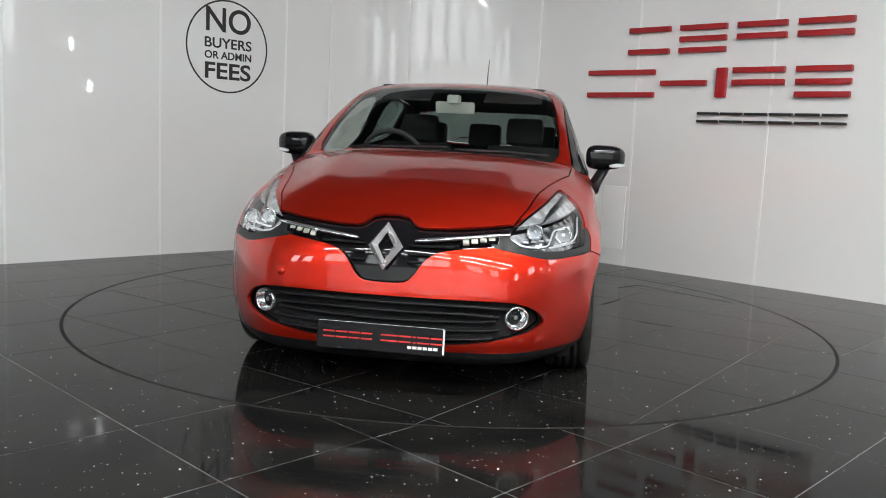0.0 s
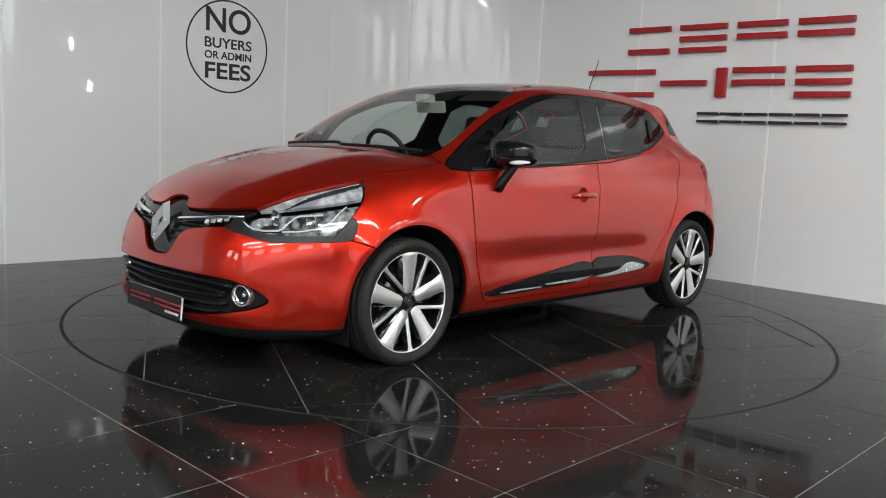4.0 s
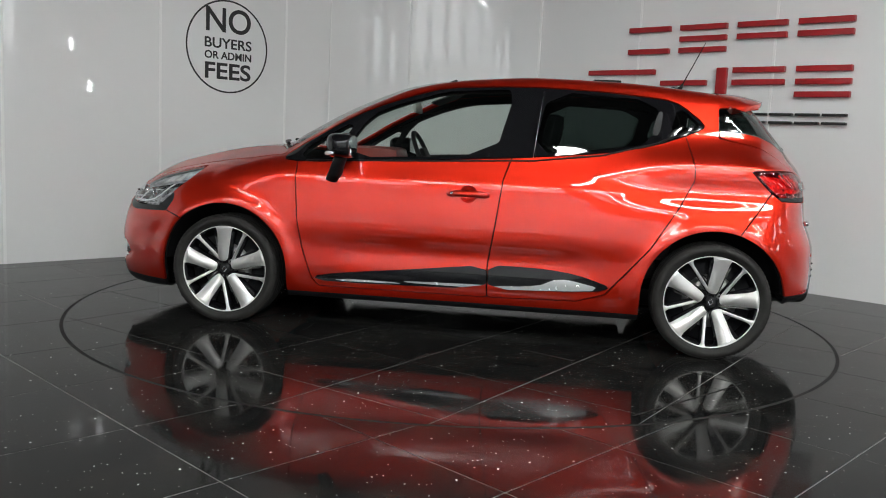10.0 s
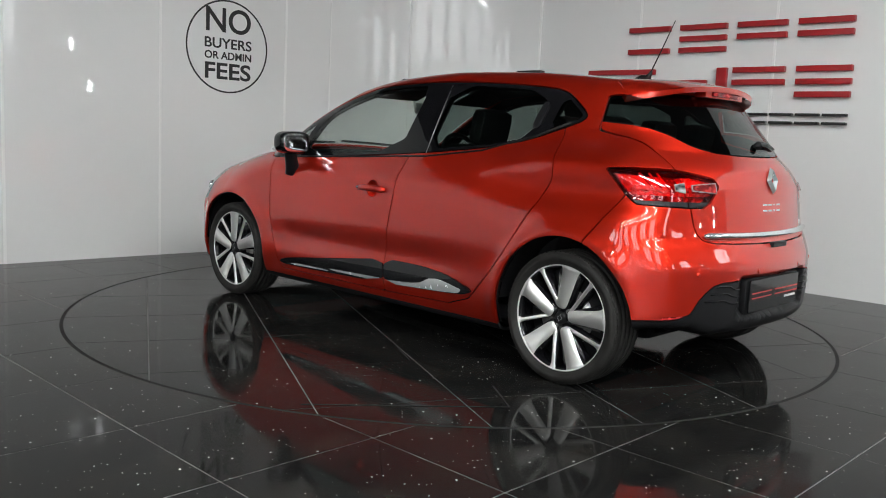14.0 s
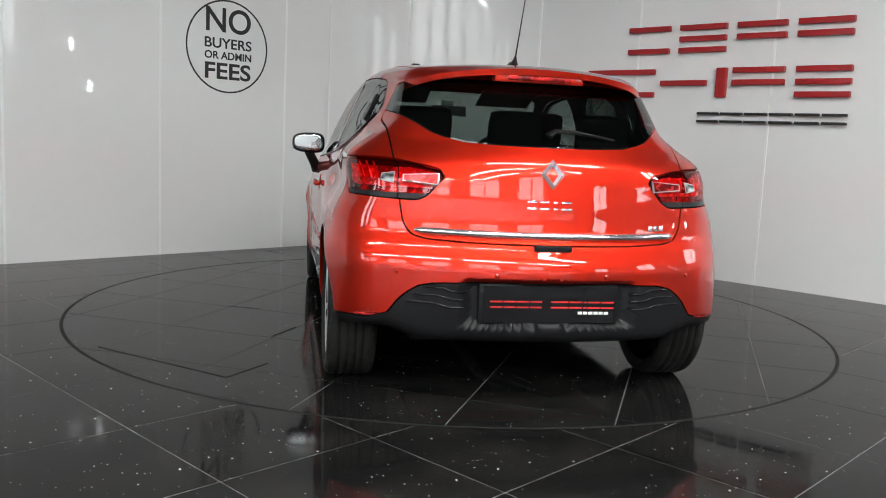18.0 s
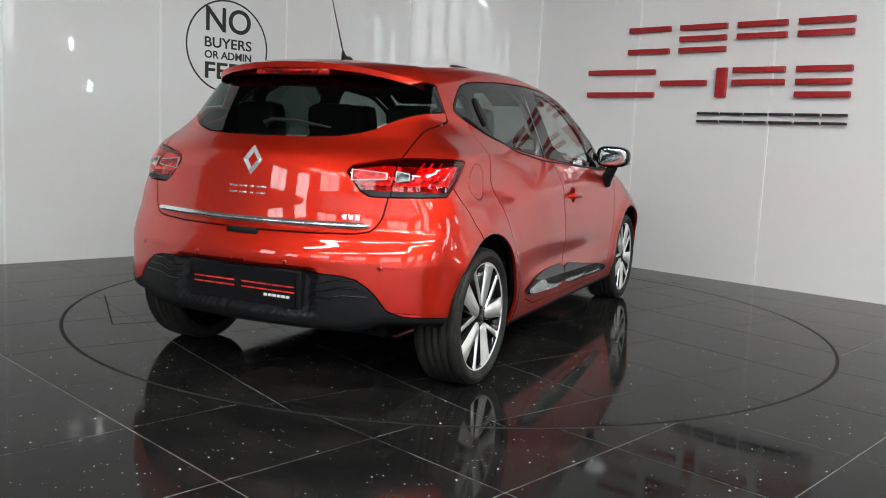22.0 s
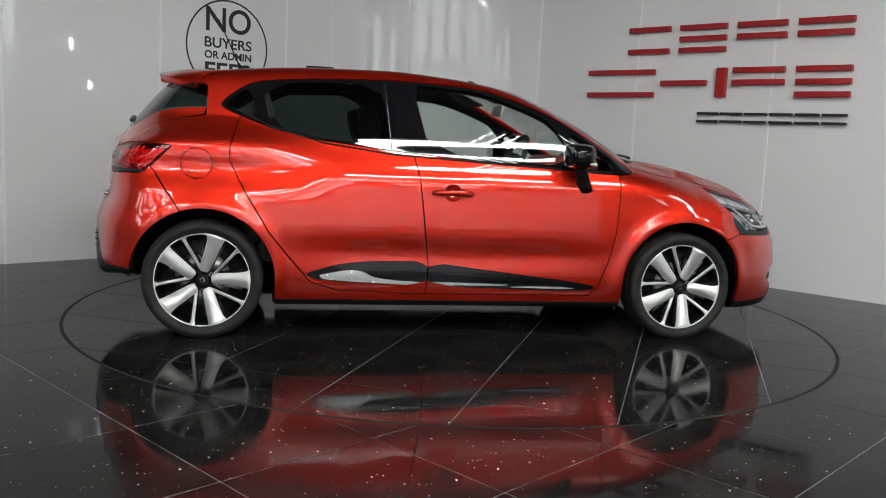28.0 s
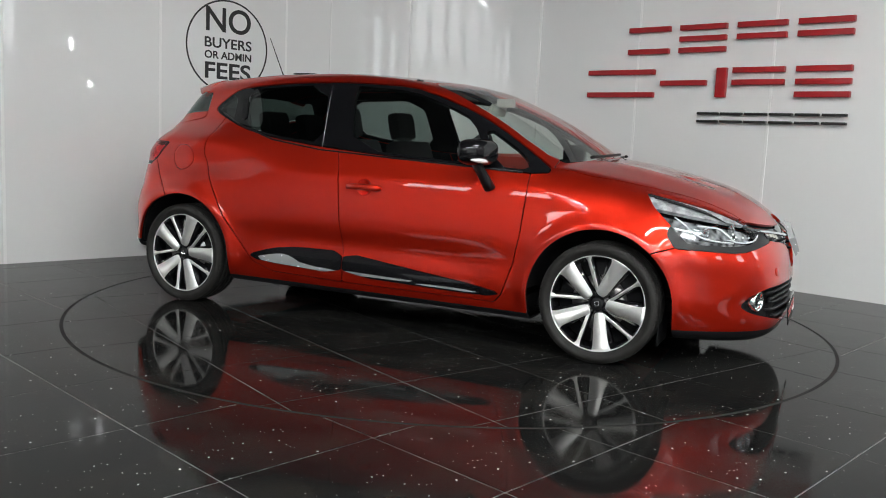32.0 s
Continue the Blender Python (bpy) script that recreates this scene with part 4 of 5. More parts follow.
def plate(name, w, h, m, parent):
    """A black showroom plate with plain red and white bars."""
    bm = bmesh.new()
    c = 0.008
    outline = []
    for sx, sy, a0 in ((1, 1, 0), (-1, 1, 90), (-1, -1, 180), (1, -1, 270)):
        outline += [(sx * (w / 2 - c) + c * math.cos(radians(a0 + a)), sy * (h / 2 - c) + c * math.sin(radians(a0 + a))) for a in (0, 30, 60, 90)]
    prism(bm, outline, 0, 0.006, None, 0.001)
    pl = part(name, bm, PLATE, parent, "black showroom plate with red and white bars", True, 30)
    pl.matrix_local = m
    s = w / 0.52
    x = -0.235
    for wd in (0.047, 0.047, 0.045, 0.045, None, 0.068, 0.050, 0.012, 0.048, 0.050):
        if wd is None:
            x += 0.030
            continue
        for zz in (0.012, -0.010):
            bm = bmesh.new()
            box(bm, x * s, (x + wd) * s, zz - 0.003, zz + 0.003, 0.006, 0.0072)
            part("red_bar", bm, RED_MARK, pl, "", False)
        x += wd + 0.006
    for k in range(6):
        bm = bmesh.new()
        box(bm, (0.112 + 0.021 * k) * s, (0.129 + 0.021 * k) * s, -0.036, -0.025, 0.006, 0.0072)
        part("white_bar", bm, WHITE, pl, "", False)
    return pl


pf = plate("front_plate", 0.52, 0.112, Matrix.Translation((2.128, 0, 0.259)) @ Euler((radians(86), 0, radians(90))).to_matrix().to_4x4(), car)
bm = bmesh.new()
box(bm, -0.256, 0.256, 0.0525, 0.0538, 0.004, 0.007)
part("plate_edge", bm, WHITE, pf, "", False)
# light caught on the acrylic's end, painted as a white strip
part("plate_edge", box(bmesh.new(), 0.2535, 0.2605, -0.050, 0.050, 0.001, 0.0068), WHITE, pf, "", False)
pr = plate("rear_plate", 0.535, 0.142, Matrix.Translation((-1.894, 0, 0.431)) @ Euler((radians(90), 0, radians(-90))).to_matrix().to_4x4(), car)
bm = bmesh.new()
box(bm, -1.888, -1.85, -0.285, 0.285, 0.350, 0.510, 0.010)
part("plate_holder", bm, SATIN_BLACK, car)
q = on_nose(-0.44, 0.493)
bm = bmesh.new()
lathe(bm, [(0.0001, 0.002), (0.020, 0.0015), (0.0215, 0.0), (0.0215, -0.004)], 28, "z")
t_eye = part("tow_cap", bm, PAINT, car)
t_eye.matrix_local = lie(q, 0.0015)
# headlight inside
for k, sg in enumerate((1, -1)):
    for path in (((0.485, 0.665), (0.53, 0.641), (0.585, 0.632), (0.635, 0.638), (0.642, 0.668), (0.652, 0.698), (0.685, 0.702), (0.715, 0.706)), ((0.64, 0.632), (0.695, 0.637), (0.735, 0.652), (0.748, 0.682), (0.745, 0.715), (0.744, 0.742))):
        bm = bmesh.new()
        tube(bm, [on_nose(sg * yy, zz) + Vector((-0.010, 0, 0)) for yy, zz in rounded(path, 1, False)], 0.0038, 8)
        part("light_guide", bm, SILVER, lamps[k], "bright curved light guide")
    for j in range(4):
        bm = bmesh.new()
        q = on_nose(sg * (0.545 + 0.030 * j), 0.655 + 0.002 * j)
        box(bm, -0.02, -0.012, -0.011, 0.011, -0.004, 0.004, 0.002)
        part("facet", bm, SILVER, lamps[k]).location = q
    for yy, zz, rr in ((0.575, 0.690, 0.030), (0.690, 0.675, 0.033)):
        q = on_nose(sg * yy, zz)
        bm = bmesh.new()
        lathe(bm, [(0.0001, -0.03), (rr * 0.5, -0.026), (rr * 0.85, -0.012), (rr, 0.0), (rr * 1.12, -0.002)], 30, "x")
        cup = part("reflector", bm, CHROME, lamps[k], "round chrome reflector")
        cup.location = q + Vector((-0.030, 0, 0))
        bm = bmesh.new()
        bmesh.ops.create_icosphere(bm, subdivisions=2, radius=rr * 0.24)
        bl = part("bulb", bm, SILVER, cup)
        bl.location = (-0.016, 0, 0)
    for j in range(5):
        bm = bmesh.new()
        tube(bm, [on_nose(sg * (0.60 + 0.085 * i / 6 + 0.006 * j), 0.722 + 0.012 * j + (0.085 + 0.004 * j) * i / 6) + Vector((-0.011, 0, 0)) for i in range(7)], 0.0022, 5)
        part("rib", bm, GREY_TRIM, lamps[k])

# ---- mirrors, handles ----
for sg in (1, -1):
    mir = new("door_mirror")
    mir.parent = car
    mir.matrix_local = pose(0.64, sg * 0.876, 1.0) @ Matrix.Diagonal((1.08, 1.1, 1.1, 1))
    bm = bmesh.new()
    bmesh.ops.create_uvsphere(bm, u_segments=32, v_segments=20, radius=1.0)
    for v in bm.verts:
        x, y, z = v.co
        p4 = lambda a: math.copysign(abs(a) ** 0.62, a)
        v.co = (0.075 * p4(x) * (1 - 0.25 * y * sg) - 0.015 * sg * y, 0.096 * p4(y), 0.060 * p4(z) * (1 - 0.12 * y * sg))
        v.co.x = max(v.co.x, -0.055)
    shell = part("mirror_shell", bm, GLOSS_BLACK, mir, "gloss black mirror shell")
    bm = bmesh.new()
    for v in bmesh.ops.create_uvsphere(bm, u_segments=24, v_segments=12, radius=1.0)["verts"]:
        x, y, z = v.co
        v.co = (-0.056 + 0.003 * x, 0.083 * math.copysign(abs(y) ** 0.6, y), 0.048 * math.copysign(abs(z) ** 0.6, z))
    part("mirror_glass", bm, MIRROR, mir, "mirror glass")
    bm = bmesh.new()
    tube(bm, [(0.068 - 0.05 * max(0, t) ** 2, sg * (0.02 + 0.075 * t), -0.040 + 0.006 * t) for t in (0, 0.25, 0.5, 0.75, 1)], [0.006, 0.010, 0.012, 0.010, 0.004], 8, 0.9)
    part("indicator", bm, SILVER, mir, "clear indicator strip")
    bm = bmesh.new()
    tube(bm, [(0.055, sg * -0.060, -0.165), (0.040, sg * -0.045, -0.13), (0.02, sg * -0.02, -0.085), (0.0, sg * 0.0, -0.045)], [0.042, 0.038, 0.034, 0.034], 14, 0.62)
    part("mirror_foot", bm, SATIN_BLACK, mir, "satin black mirror foot")
    # pull handle with its cup
    q = on_side(-0.030, 0.780, sg)
    hd = new("door_handle")
    hd.parent = car
    hd.matrix_local = lie(q)
    bm = bmesh.new()
    fl = -sg
    tube(bm, [(-0.110, -0.004, 0.004), (-0.095, -0.003, 0.020), (-0.05, 0.0, 0.030), (0.0, 0.0, 0.033), (0.05, 0.0, 0.031), (0.09, -0.002, 0.022), (0.108, -0.003, 0.006)], [0.008, 0.014, 0.016, 0.016, 0.017, 0.018, 0.010], 12, 0.62)
    part("pull", bm, PAINT, hd, "red door pull")
    bm = bmesh.new()
    lathe(bm, [(0.0485, 0.0012), (0.0455, 0.0018), (0.043, -0.003), (0.036, -0.016), (0.022, -0.026), (0.0001, -0.029)], 40, "z")
    part("cup", bm, PAINT, hd, "hollow grip cup behind the pull")
    if sg > 0:
        bm = bmesh.new()
        lathe(bm, [(0.0001, 0.002), (0.006, 0.002), (0.0075, 0.0)], 16, "z")
        kc = part("key_cap", bm, CHROME, hd)
        kc.location = (0.085 * fl, 0, 0.036)
    # hidden rear handle in the window corner
    q = on_side(-0.985, 1.19, sg)
    bm = bmesh.new()
    prism(bm, rounded([(-0.018, -0.075), (0.022, -0.065), (0.012, 0.07), (-0.014, 0.065)], 2), 0, 0.010, None, 0.003)
    rh = part("rear_handle", bm, SATIN_BLACK, car, "hidden black rear door handle")
    rh.matrix_local = lie(q, 0.0, 0) @ pose(0, 0, 0, 0, 0, -sg * 14)
    # bright edge of the centre post
    bm = bmesh.new()
    tube(bm, [on_side(-0.352 - 0.033 * t, 0.985 + 0.35 * t, sg) + Vector((0, sg * 0.001, 0)) for t in (0, 0.25, 0.5, 0.75, 1)], 0.0022, 6)
    part("post_edge", bm, STEEL, car)
    # lower window seal
    bm = bmesh.new()
    tube(bm, [on_side(x, z, sg) + Vector((0, sg * 0.001, 0)) for x, z in ((0.86, 0.912), (0.43, 0.931), (0.1, 0.945), (-0.1, 0.956), (-0.36, 0.968), (-0.71, 1.012), (-0.98, 1.085), (-1.15, 1.158))], 0.005, 8)
    part("window_seal", bm, SATIN_BLACK, car)
    bm = bmesh.new()
    prism(bm, [(-0.02, -0.075), (0.02, -0.075), (0.02, 0.075), (-0.02, 0.075)], 0, 0.008, None, 0.003)
    rb = part("roof_cover", bm, SATIN_BLACK, car, "small black roof bar cover")
    rb.matrix_local = Matrix.Translation(on_top(-0.72, sg * 0.40) + Vector((0, 0, -0.001))) @ pose(0, 0, 0, 0, 0, 90)

# ---- tail ----
bm = bmesh.new()
NY, NS = 41, 9
top_g, low_g = [], []
for i in range(NY):
    t = 2 * i / (NY - 1) - 1
    y = 0.535 * t
    lead = on_top(-1.30, y * 0.93)
    end = Vector((-1.602 + 0.10 * t * t + 0.13 * t ** 8, y, 1.356 - 0.052 * t * t - 0.024 * t ** 8))
    row, low = [], []
    for j in range(NS):
        s = j / (NS - 1)
        q = lead.lerp(end, s)
        q.z += 0.012 * math.sin(math.pi * s) + 0.004 * (1 - s)
        row.append(bm.verts.new(q))
        low.append(bm.verts.new(q + Vector((0.004 * s, 0, -0.012 - 0.02 * math.sin(math.pi * s) - 0.012 * s))))
    top_g.append(row)
    low_g.append(low)
for i in range(NY - 1):
    for j in range(NS - 1):
        bm.faces.new((top_g[i][j], top_g[i][j + 1], top_g[i + 1][j + 1], top_g[i + 1][j]))
        bm.faces.new((low_g[i][j], low_g[i + 1][j], low_g[i + 1][j + 1], low_g[i][j + 1]))
    bm.faces.new((top_g[i][-1], low_g[i][-1], low_g[i + 1][-1], top_g[i + 1][-1]))
for g in (0, NY - 1):
    for j in range(NS - 1):
        q = (top_g[g][j], low_g[g][j], low_g[g][j + 1], top_g[g][j + 1])
        bm.faces.new(q if g == 0 else q[::-1])
bmesh.ops.recalc_face_normals(bm, faces=bm.faces)
sp = part("roof_spoiler", bm, PAINT, car, "", True, 50)
bm = bmesh.new()
box(bm, -1.590, -1.53, -0.135, 0.135, 1.309, 1.330, 0.005)
bl = part("high_brake_light", bm, RED_DEEP, sp, "red high-level brake light")
bm = bmesh.new()
box(bm, -1.578, -1.52, -0.19, 0.19, 1.302, 1.338, 0.006)
part("brake_light_housing", bm, PAINT, sp)
bm = bmesh.new()
diamond(bm, 0.098, 0.124, 0.025, 0.016)
rbd = part("rear_badge", bm, BADGE, car, "chrome diamond badge", False)
rbd.matrix_local = lie(on_tail(0, 0.935), 0.003)
for k, (y, w) in enumerate(((0.082, 0.038), (0.032, 0.038), (-0.012, 0.016), (-0.058, 0.042))):
    bm = bmesh.new()
    for zz in (-0.013, 0.013):
        box(bm, -w / 2, w / 2, zz - 0.004, zz + 0.004, 0, 0.004, 0.001)
    lt = part("model_bar", bm, CHROME, car, "chrome bars")
    lt.matrix_local = lie(on_tail(y, 0.815), 0.0)
for k in range(3):
    bm = bmesh.new()
    box(bm, -0.010, 0.010, -0.011, 0.011, 0, 0.003, 0.001)
    lt = part("engine_bar", bm, CHROME, car, "small chrome bars")
    lt.matrix_local = lie(on_tail(-0.430 - 0.026 * k, 0.733), 0.0)
bm = bmesh.new()
ys = [0.535 * (2 * k / 40 - 1) for k in range(41)]
tube(bm, [on_tail(y, 0.698 + 0.004 * (y / 0.5) ** 2) + Vector((-0.006, 0, 0)) for y in ys], [0.008] + [0.017] * 39 + [0.008], 10, 0.85)
part("tailgate_strip", bm, CHROME, car, "chrome tailgate strip")
bm = bmesh.new()
box(bm, -1.906, -1.85, -0.075, 0.075, 0.640, 0.664, 0.006)
part("tailgate_grip", bm, SATIN_BLACK, car)
for sg in (1, -1):
    for k in range(3):
        bm = bmesh.new()
        z = 0.482 - 0.030 * k
        tube(bm, [on_tail(sg * (0.335 + (0.50 + 0.03 * k - 0.335) * j / 12), z + 0.008 * math.tanh((j - 5) * 1.1)) + Vector((0.003, 0, 0)) for j in range(13)], 0.009, 8, 0.55)
        part("valance_rib", bm, GLOSS_BLACK, car)
    for y in (0.22, 0.60):
        bm = bmesh.new()
        lathe(bm, [(0.0001, 0.002), (0.009, 0.0015), (0.010, 0.0)], 20, "z")
        sn = part("parking_sensor", bm, PAINT, car)
        sn.matrix_local = lie(on_tail(sg * y, 0.545), 0.001)
    for k in range(3):
        y = 0.672 + 0.026 * k
        bm = bmesh.new()
        tube(bm, [on_tail(sg * (y - 0.006), 0.893) + Vector((0.016, 0, 0)), on_tail(sg * (y + 0.012), 0.955) + Vector((0.016, 0, 0))], 0.0045, 6)
        part("lamp_bar", bm, RED_BRIGHT, car)
    for k in range(2):
        bm = bmesh.new()
        tube(bm, [on_tail(sg * (0.44 + 0.12 * j / 5), 0.868 + 0.070 * k + 0.012 * j / 5) + Vector((0.014, 0, 0)) for j in range(6)], 0.0035, 6)
        part("lamp_bar", bm, RED_BRIGHT, car)
    # clear reversing pane in each lamp
    for y, w, core_mat in ((0.510, 0.145, RED_DEEP), (0.635, 0.054, LAMP_BOWL)):
        bm = bmesh.new()
        k0, k1 = (0.024, 0.014) if sg < 0 else (0.014, 0.024)
        prism(bm, [(-w / 2, -k0), (w / 2, -k1), (w / 2, k1), (-w / 2, k0)], 0, 0.004, None, 0.001)
        rv = part("reversing_lamp", bm, STEEL, car, "silver-rimmed reversing lamp")
        rv.matrix_local = lie(on_tail(sg * y, 0.900), -0.003)
        bm = bmesh.new()
        prism(bm, [(-w * 0.455, -k0 + 0.004), (w * 0.455, -k1 + 0.004), (w * 0.455, k1 - 0.004), (-w * 0.455, k0 - 0.004)], 0.004, 0.0056, None, 0.0005)
        part("reversing_lens", bm, core_mat, rv)
bm = bmesh.new()
tube(bm, [on_tail(0.0, 1.085) + Vector((-0.016, 0, 0)), on_tail(-0.03, 1.105) + Vector((-0.022, 0, 0)), on_tail(-0.12, 1.103) + Vector((-0.02, 0, 0)), on_tail(-0.24, 1.088) + Vector((-0.014, 0, 0)), on_tail(-0.29, 1.080) + Vector((-0.01, 0, 0))], [0.022, 0.014, 0.011, 0.008, 0.004], 10, 0.7)
part("rear_wiper", bm, SATIN_BLACK, car, "black rear wiper")
ant = new("antenna")
ant.parent = car
ant.matrix_local = Matrix.Translation(on_top(-1.138, 0))
bm = bmesh.new()
tube(bm, [(0.04, 0, -0.002), (0.01, 0, 0.006), (-0.02, 0, 0.012), (-0.032, 0, 0.035), (-0.038, 0, 0.05)], [0.022, 0.026, 0.02, 0.009, 0.005], 12)
part("antenna_base", bm, SATIN_BLACK, ant)
bm = bmesh.new()
tube(bm, [(-0.036, 0, 0.045), (-0.09, 0, 0.16), (-0.15, 0, 0.29)], [0.0036, 0.003, 0.0022], 8)
part("mast", bm, SATIN_BLACK, ant)

# ---- wipers and cabin ----
for y0, y1 in ((-0.42, 0.08), (0.12, 0.58)):
    bm = bmesh.new()
    tube(bm, [on_top(1.16 - 0.36 * (y0 + (y1 - y0) * j / 8) ** 2 - 0.03 * (j / 8), y0 + (y1 - y0) * j / 8) + Vector((0.012, 0, 0.014)) for j in range(9)], 0.008, 8)
    part("front_wiper", bm, SATIN_BLACK, car, "black windscreen wiper")
bm = bmesh.new()
box(bm, 0.52, 1.02, -0.64, 0.64, 0.62, 0.885, 0.05)
dash = part("dashboard", bm, CABIN, car, "charcoal dashboard")
bm = bmesh.new()
box(bm, 0.54, 0.88, -0.56, -0.16, 0.86, 0.995, 0.06)
part("instrument_hood", bm, CABIN_RED, dash, "red instrument hood")
bm = bmesh.new()
box(bm, 0.505, 0.53, 0.0, 0.60, 0.80, 0.86, 0.01)
part("dash_insert", bm, CABIN_RED, dash, "red dash insert")
sw = new("steering_wheel")
sw.parent = car
sw.matrix_local = pose(0.40, -0.36, 0.93, 0, -65, 0)
bm = bmesh.new()
lathe(bm, [(0.182 + 0.015 * math.cos(a), 0.015 * math.sin(a)) for a in [2 * math.pi * j / 10 for j in range(11)]], 48, "z")
part("steering_rim", bm, CABIN, sw)
bm = bmesh.new()
box(bm, -0.07, 0.07, -0.075, 0.075, -0.02, 0.03, 0.02)
box(bm, -0.02, 0.02, -0.175, 0.175, -0.008, 0.008, 0.005)
part("steering_boss", bm, CABIN, sw)


def seat(name, x, y, w, back_top):
    st = new(name)
    st.parent = car
    st.matrix_local = pose(x, y, 0)
    bm = bmesh.new()
    box(bm, -0.25, 0.25, -w / 2, w / 2, 0.36, 0.50, 0.05)
    part("seat_cushion", bm, FABRIC, st)
    bm = bmesh.new()
    box(bm, -0.06, 0.06, -w / 2, w / 2, 0, back_top - 0.48, 0.05, pose(-0.24, 0, 0.47, 0, -17, 0))
    part("backrest", bm, FABRIC, st)
    for k in ((0,) if w < 0.8 else (-0.42, 0, 0.42)):
        bm = bmesh.new()
        box(bm, -0.05, 0.05, k - 0.125, k + 0.125, 0, 0.19, 0.045, pose(-0.27 - 0.29 * (back_top - 0.48), 0, back_top - 0.03, 0, -12, 0))
        part("headrest", bm, FABRIC, st)
    return st


seat("front_seat", 0.02, 0.36, 0.50, 1.07)
seat("front_seat", 0.02, -0.36, 0.50, 1.07)
seat("rear_seat", -0.78, 0, 1.26, 1.04)
bm = bmesh.new()
box(bm, -1.62, -1.2, -0.52, 0.52, 0.93, 0.955, 0.01)
part("parcel_shelf", bm, CABIN, car)
bm = bmesh.new()
box(bm, -0.012, 0.012, -0.115, 0.115, -0.034, 0.034, 0.012, pose(0.40, 0, 1.245, 0, 12, 0))
im = part("interior_mirror", bm, PALE, car, "pale interior mirror")
bm = bmesh.new()
box(bm, 0.40, 0.50, -0.035, 0.035, 1.265, 1.315, 0.012)
part("mirror_bracket", bm, PALE, im)
for sg in (1, -1):
    bm = bmesh.new()
    box(bm, -0.13, 0.13, -0.17, 0.17, -0.006, 0.006, 0.005, pose(0.22, sg * 0.33, 1.335, 0, 22, 0))
    part("sun_visor", bm, CABIN, car)
    bm = bmesh.new()
    box(bm, -0.2, 0.75, sg * 0.715 - 0.012, sg * 0.715 + 0.012, 0.5, 0.88, 0.01)
    part("door_card", bm, CABIN, car)
    bm = bmesh.new()
    box(bm, -0.1, 0.6, sg * 0.695 - 0.02, sg * 0.695 + 0.02, 0.70, 0.79, 0.015)
    part("door_insert", bm, CABIN_RED, car)


# ---- signs on the wall ----
def on_wall(base, u, z, out=0.0):
    """A pose on a wall: x along it, y up, z into the room."""
    return base @ Matrix.Translation((u, -out, z)) @ pose(0, 0, 0, 90, 0, 0)


def words(name, text, size, mat, parent, m, depth=0.002, width=None):
    cu = bpy.data.curves.new(name, "FONT")
    cu.body, cu.size, cu.extrude, cu.align_x, cu.align_y = text, size, depth, "CENTER", "CENTER"
    cu.offset = 0.004 if size > 0.15 else 0.002
    tmp = bpy.data.objects.new(name, cu)
    scene.collection.objects.link(tmp)
    bpy.context.view_layer.update()
    me = bpy.data.meshes.new_from_object(tmp.evaluated_get(bpy.context.evaluated_depsgraph_get()))
    bpy.data.objects.remove(tmp)
    xs = [v.co.x for v in me.vertices]
    zs = [v.co.y for v in me.vertices]
    k = width / (max(xs) - min(xs)) if width else 1.0
    mx, mz = (max(xs) + min(xs)) / 2, (max(zs) + min(zs)) / 2
    for v in me.vertices:
        v.co.x, v.co.y = (v.co.x - mx) * k, v.co.y - mz
    ob = link(name, me, mat, parent)
    ob.matrix_local = m
    return ob


notice = empty("wall_notice", "round black-lettered vinyl notice on the white wall", "sign")
notice.matrix_world = on_wall(left_base, 6.21, 1.768, 0.003)
bm = bmesh.new()
lathe(bm, [(0.378, 0.0), (0.378, 0.0015), (0.392, 0.0015), (0.392, 0.0)], 96, "z")
part("ring", bm, SIGN_BLACK, notice, "", False)
words("lettering", "NO", 0.285, SIGN_BLACK, notice, pose(0.005, 0.220, 0.001), 0.001, 0.43)
words("lettering", "BUYERS", 0.118, SIGN_BLACK, notice, pose(0.005, 0.026, 0.001), 0.001, 0.45)
words("lettering", "OR ADMIN", 0.088, SIGN_BLACK, notice, pose(0.005, -0.077, 0.001), 0.001, 0.45)
words("lettering", "FEES", 0.190, SIGN_BLACK, notice, pose(0.005, -0.208, 0.001), 0.001, 0.44)

# the dealer's sign: plain raised bars, one block for each character
sign = empty("dealer_sign", "raised red and black acrylic bars on the white wall", "sign")
sign.matrix_world = on_wall(right_base, -0.288, 0, 0.0)


def block(u0, u1, z0, z1, bars, mat, thick):
    for k in bars:
        zc = z0 + thick / 2 + (z1 - z0 - thick) * k
        part("bar", box(bmesh.new(), u0, u1, zc - thick / 2, zc + thick / 2, 0.001, 0.045, 0.003), mat, sign)


for u0, u1, bars in ((1.116, 1.505, (0, 1)), (1.60, 2.008, (0, 0.5, 1)), (2.101, 2.498, (0.5, 1)), (2.584, 2.994, (0.5, 1))):
    block(u0, u1, 1.885, 2.115, bars, SIGN_RED, 0.044)
for u0, u1, bars in ((0.722, 1.387, (0, 1)), (1.451, 1.866, (0.5,)), (2.09, 2.51, (0.5, 1)), (2.599, 3.01, (0, 0.5, 1))):
    block(u0, u1, 1.515, 1.755, bars, SIGN_RED, 0.044)
block(1.954, 2.039, 1.515, 1.755, (0.5,), SIGN_RED, 0.24)
for k in range(6):
    u = 1.812 + 0.2025 * k
    block(u, u + 0.178, 1.308, 1.392, (0, 1), SIGN_BLACK, 0.020)

hatch = part("wall_hatch", box(bmesh.new(), -0.115, 0.115, -0.285, 0.285, 0, 0.012, 0.003), SEAM, None, "")
tagged(hatch, "white access hatch set in the wall", "hatch")
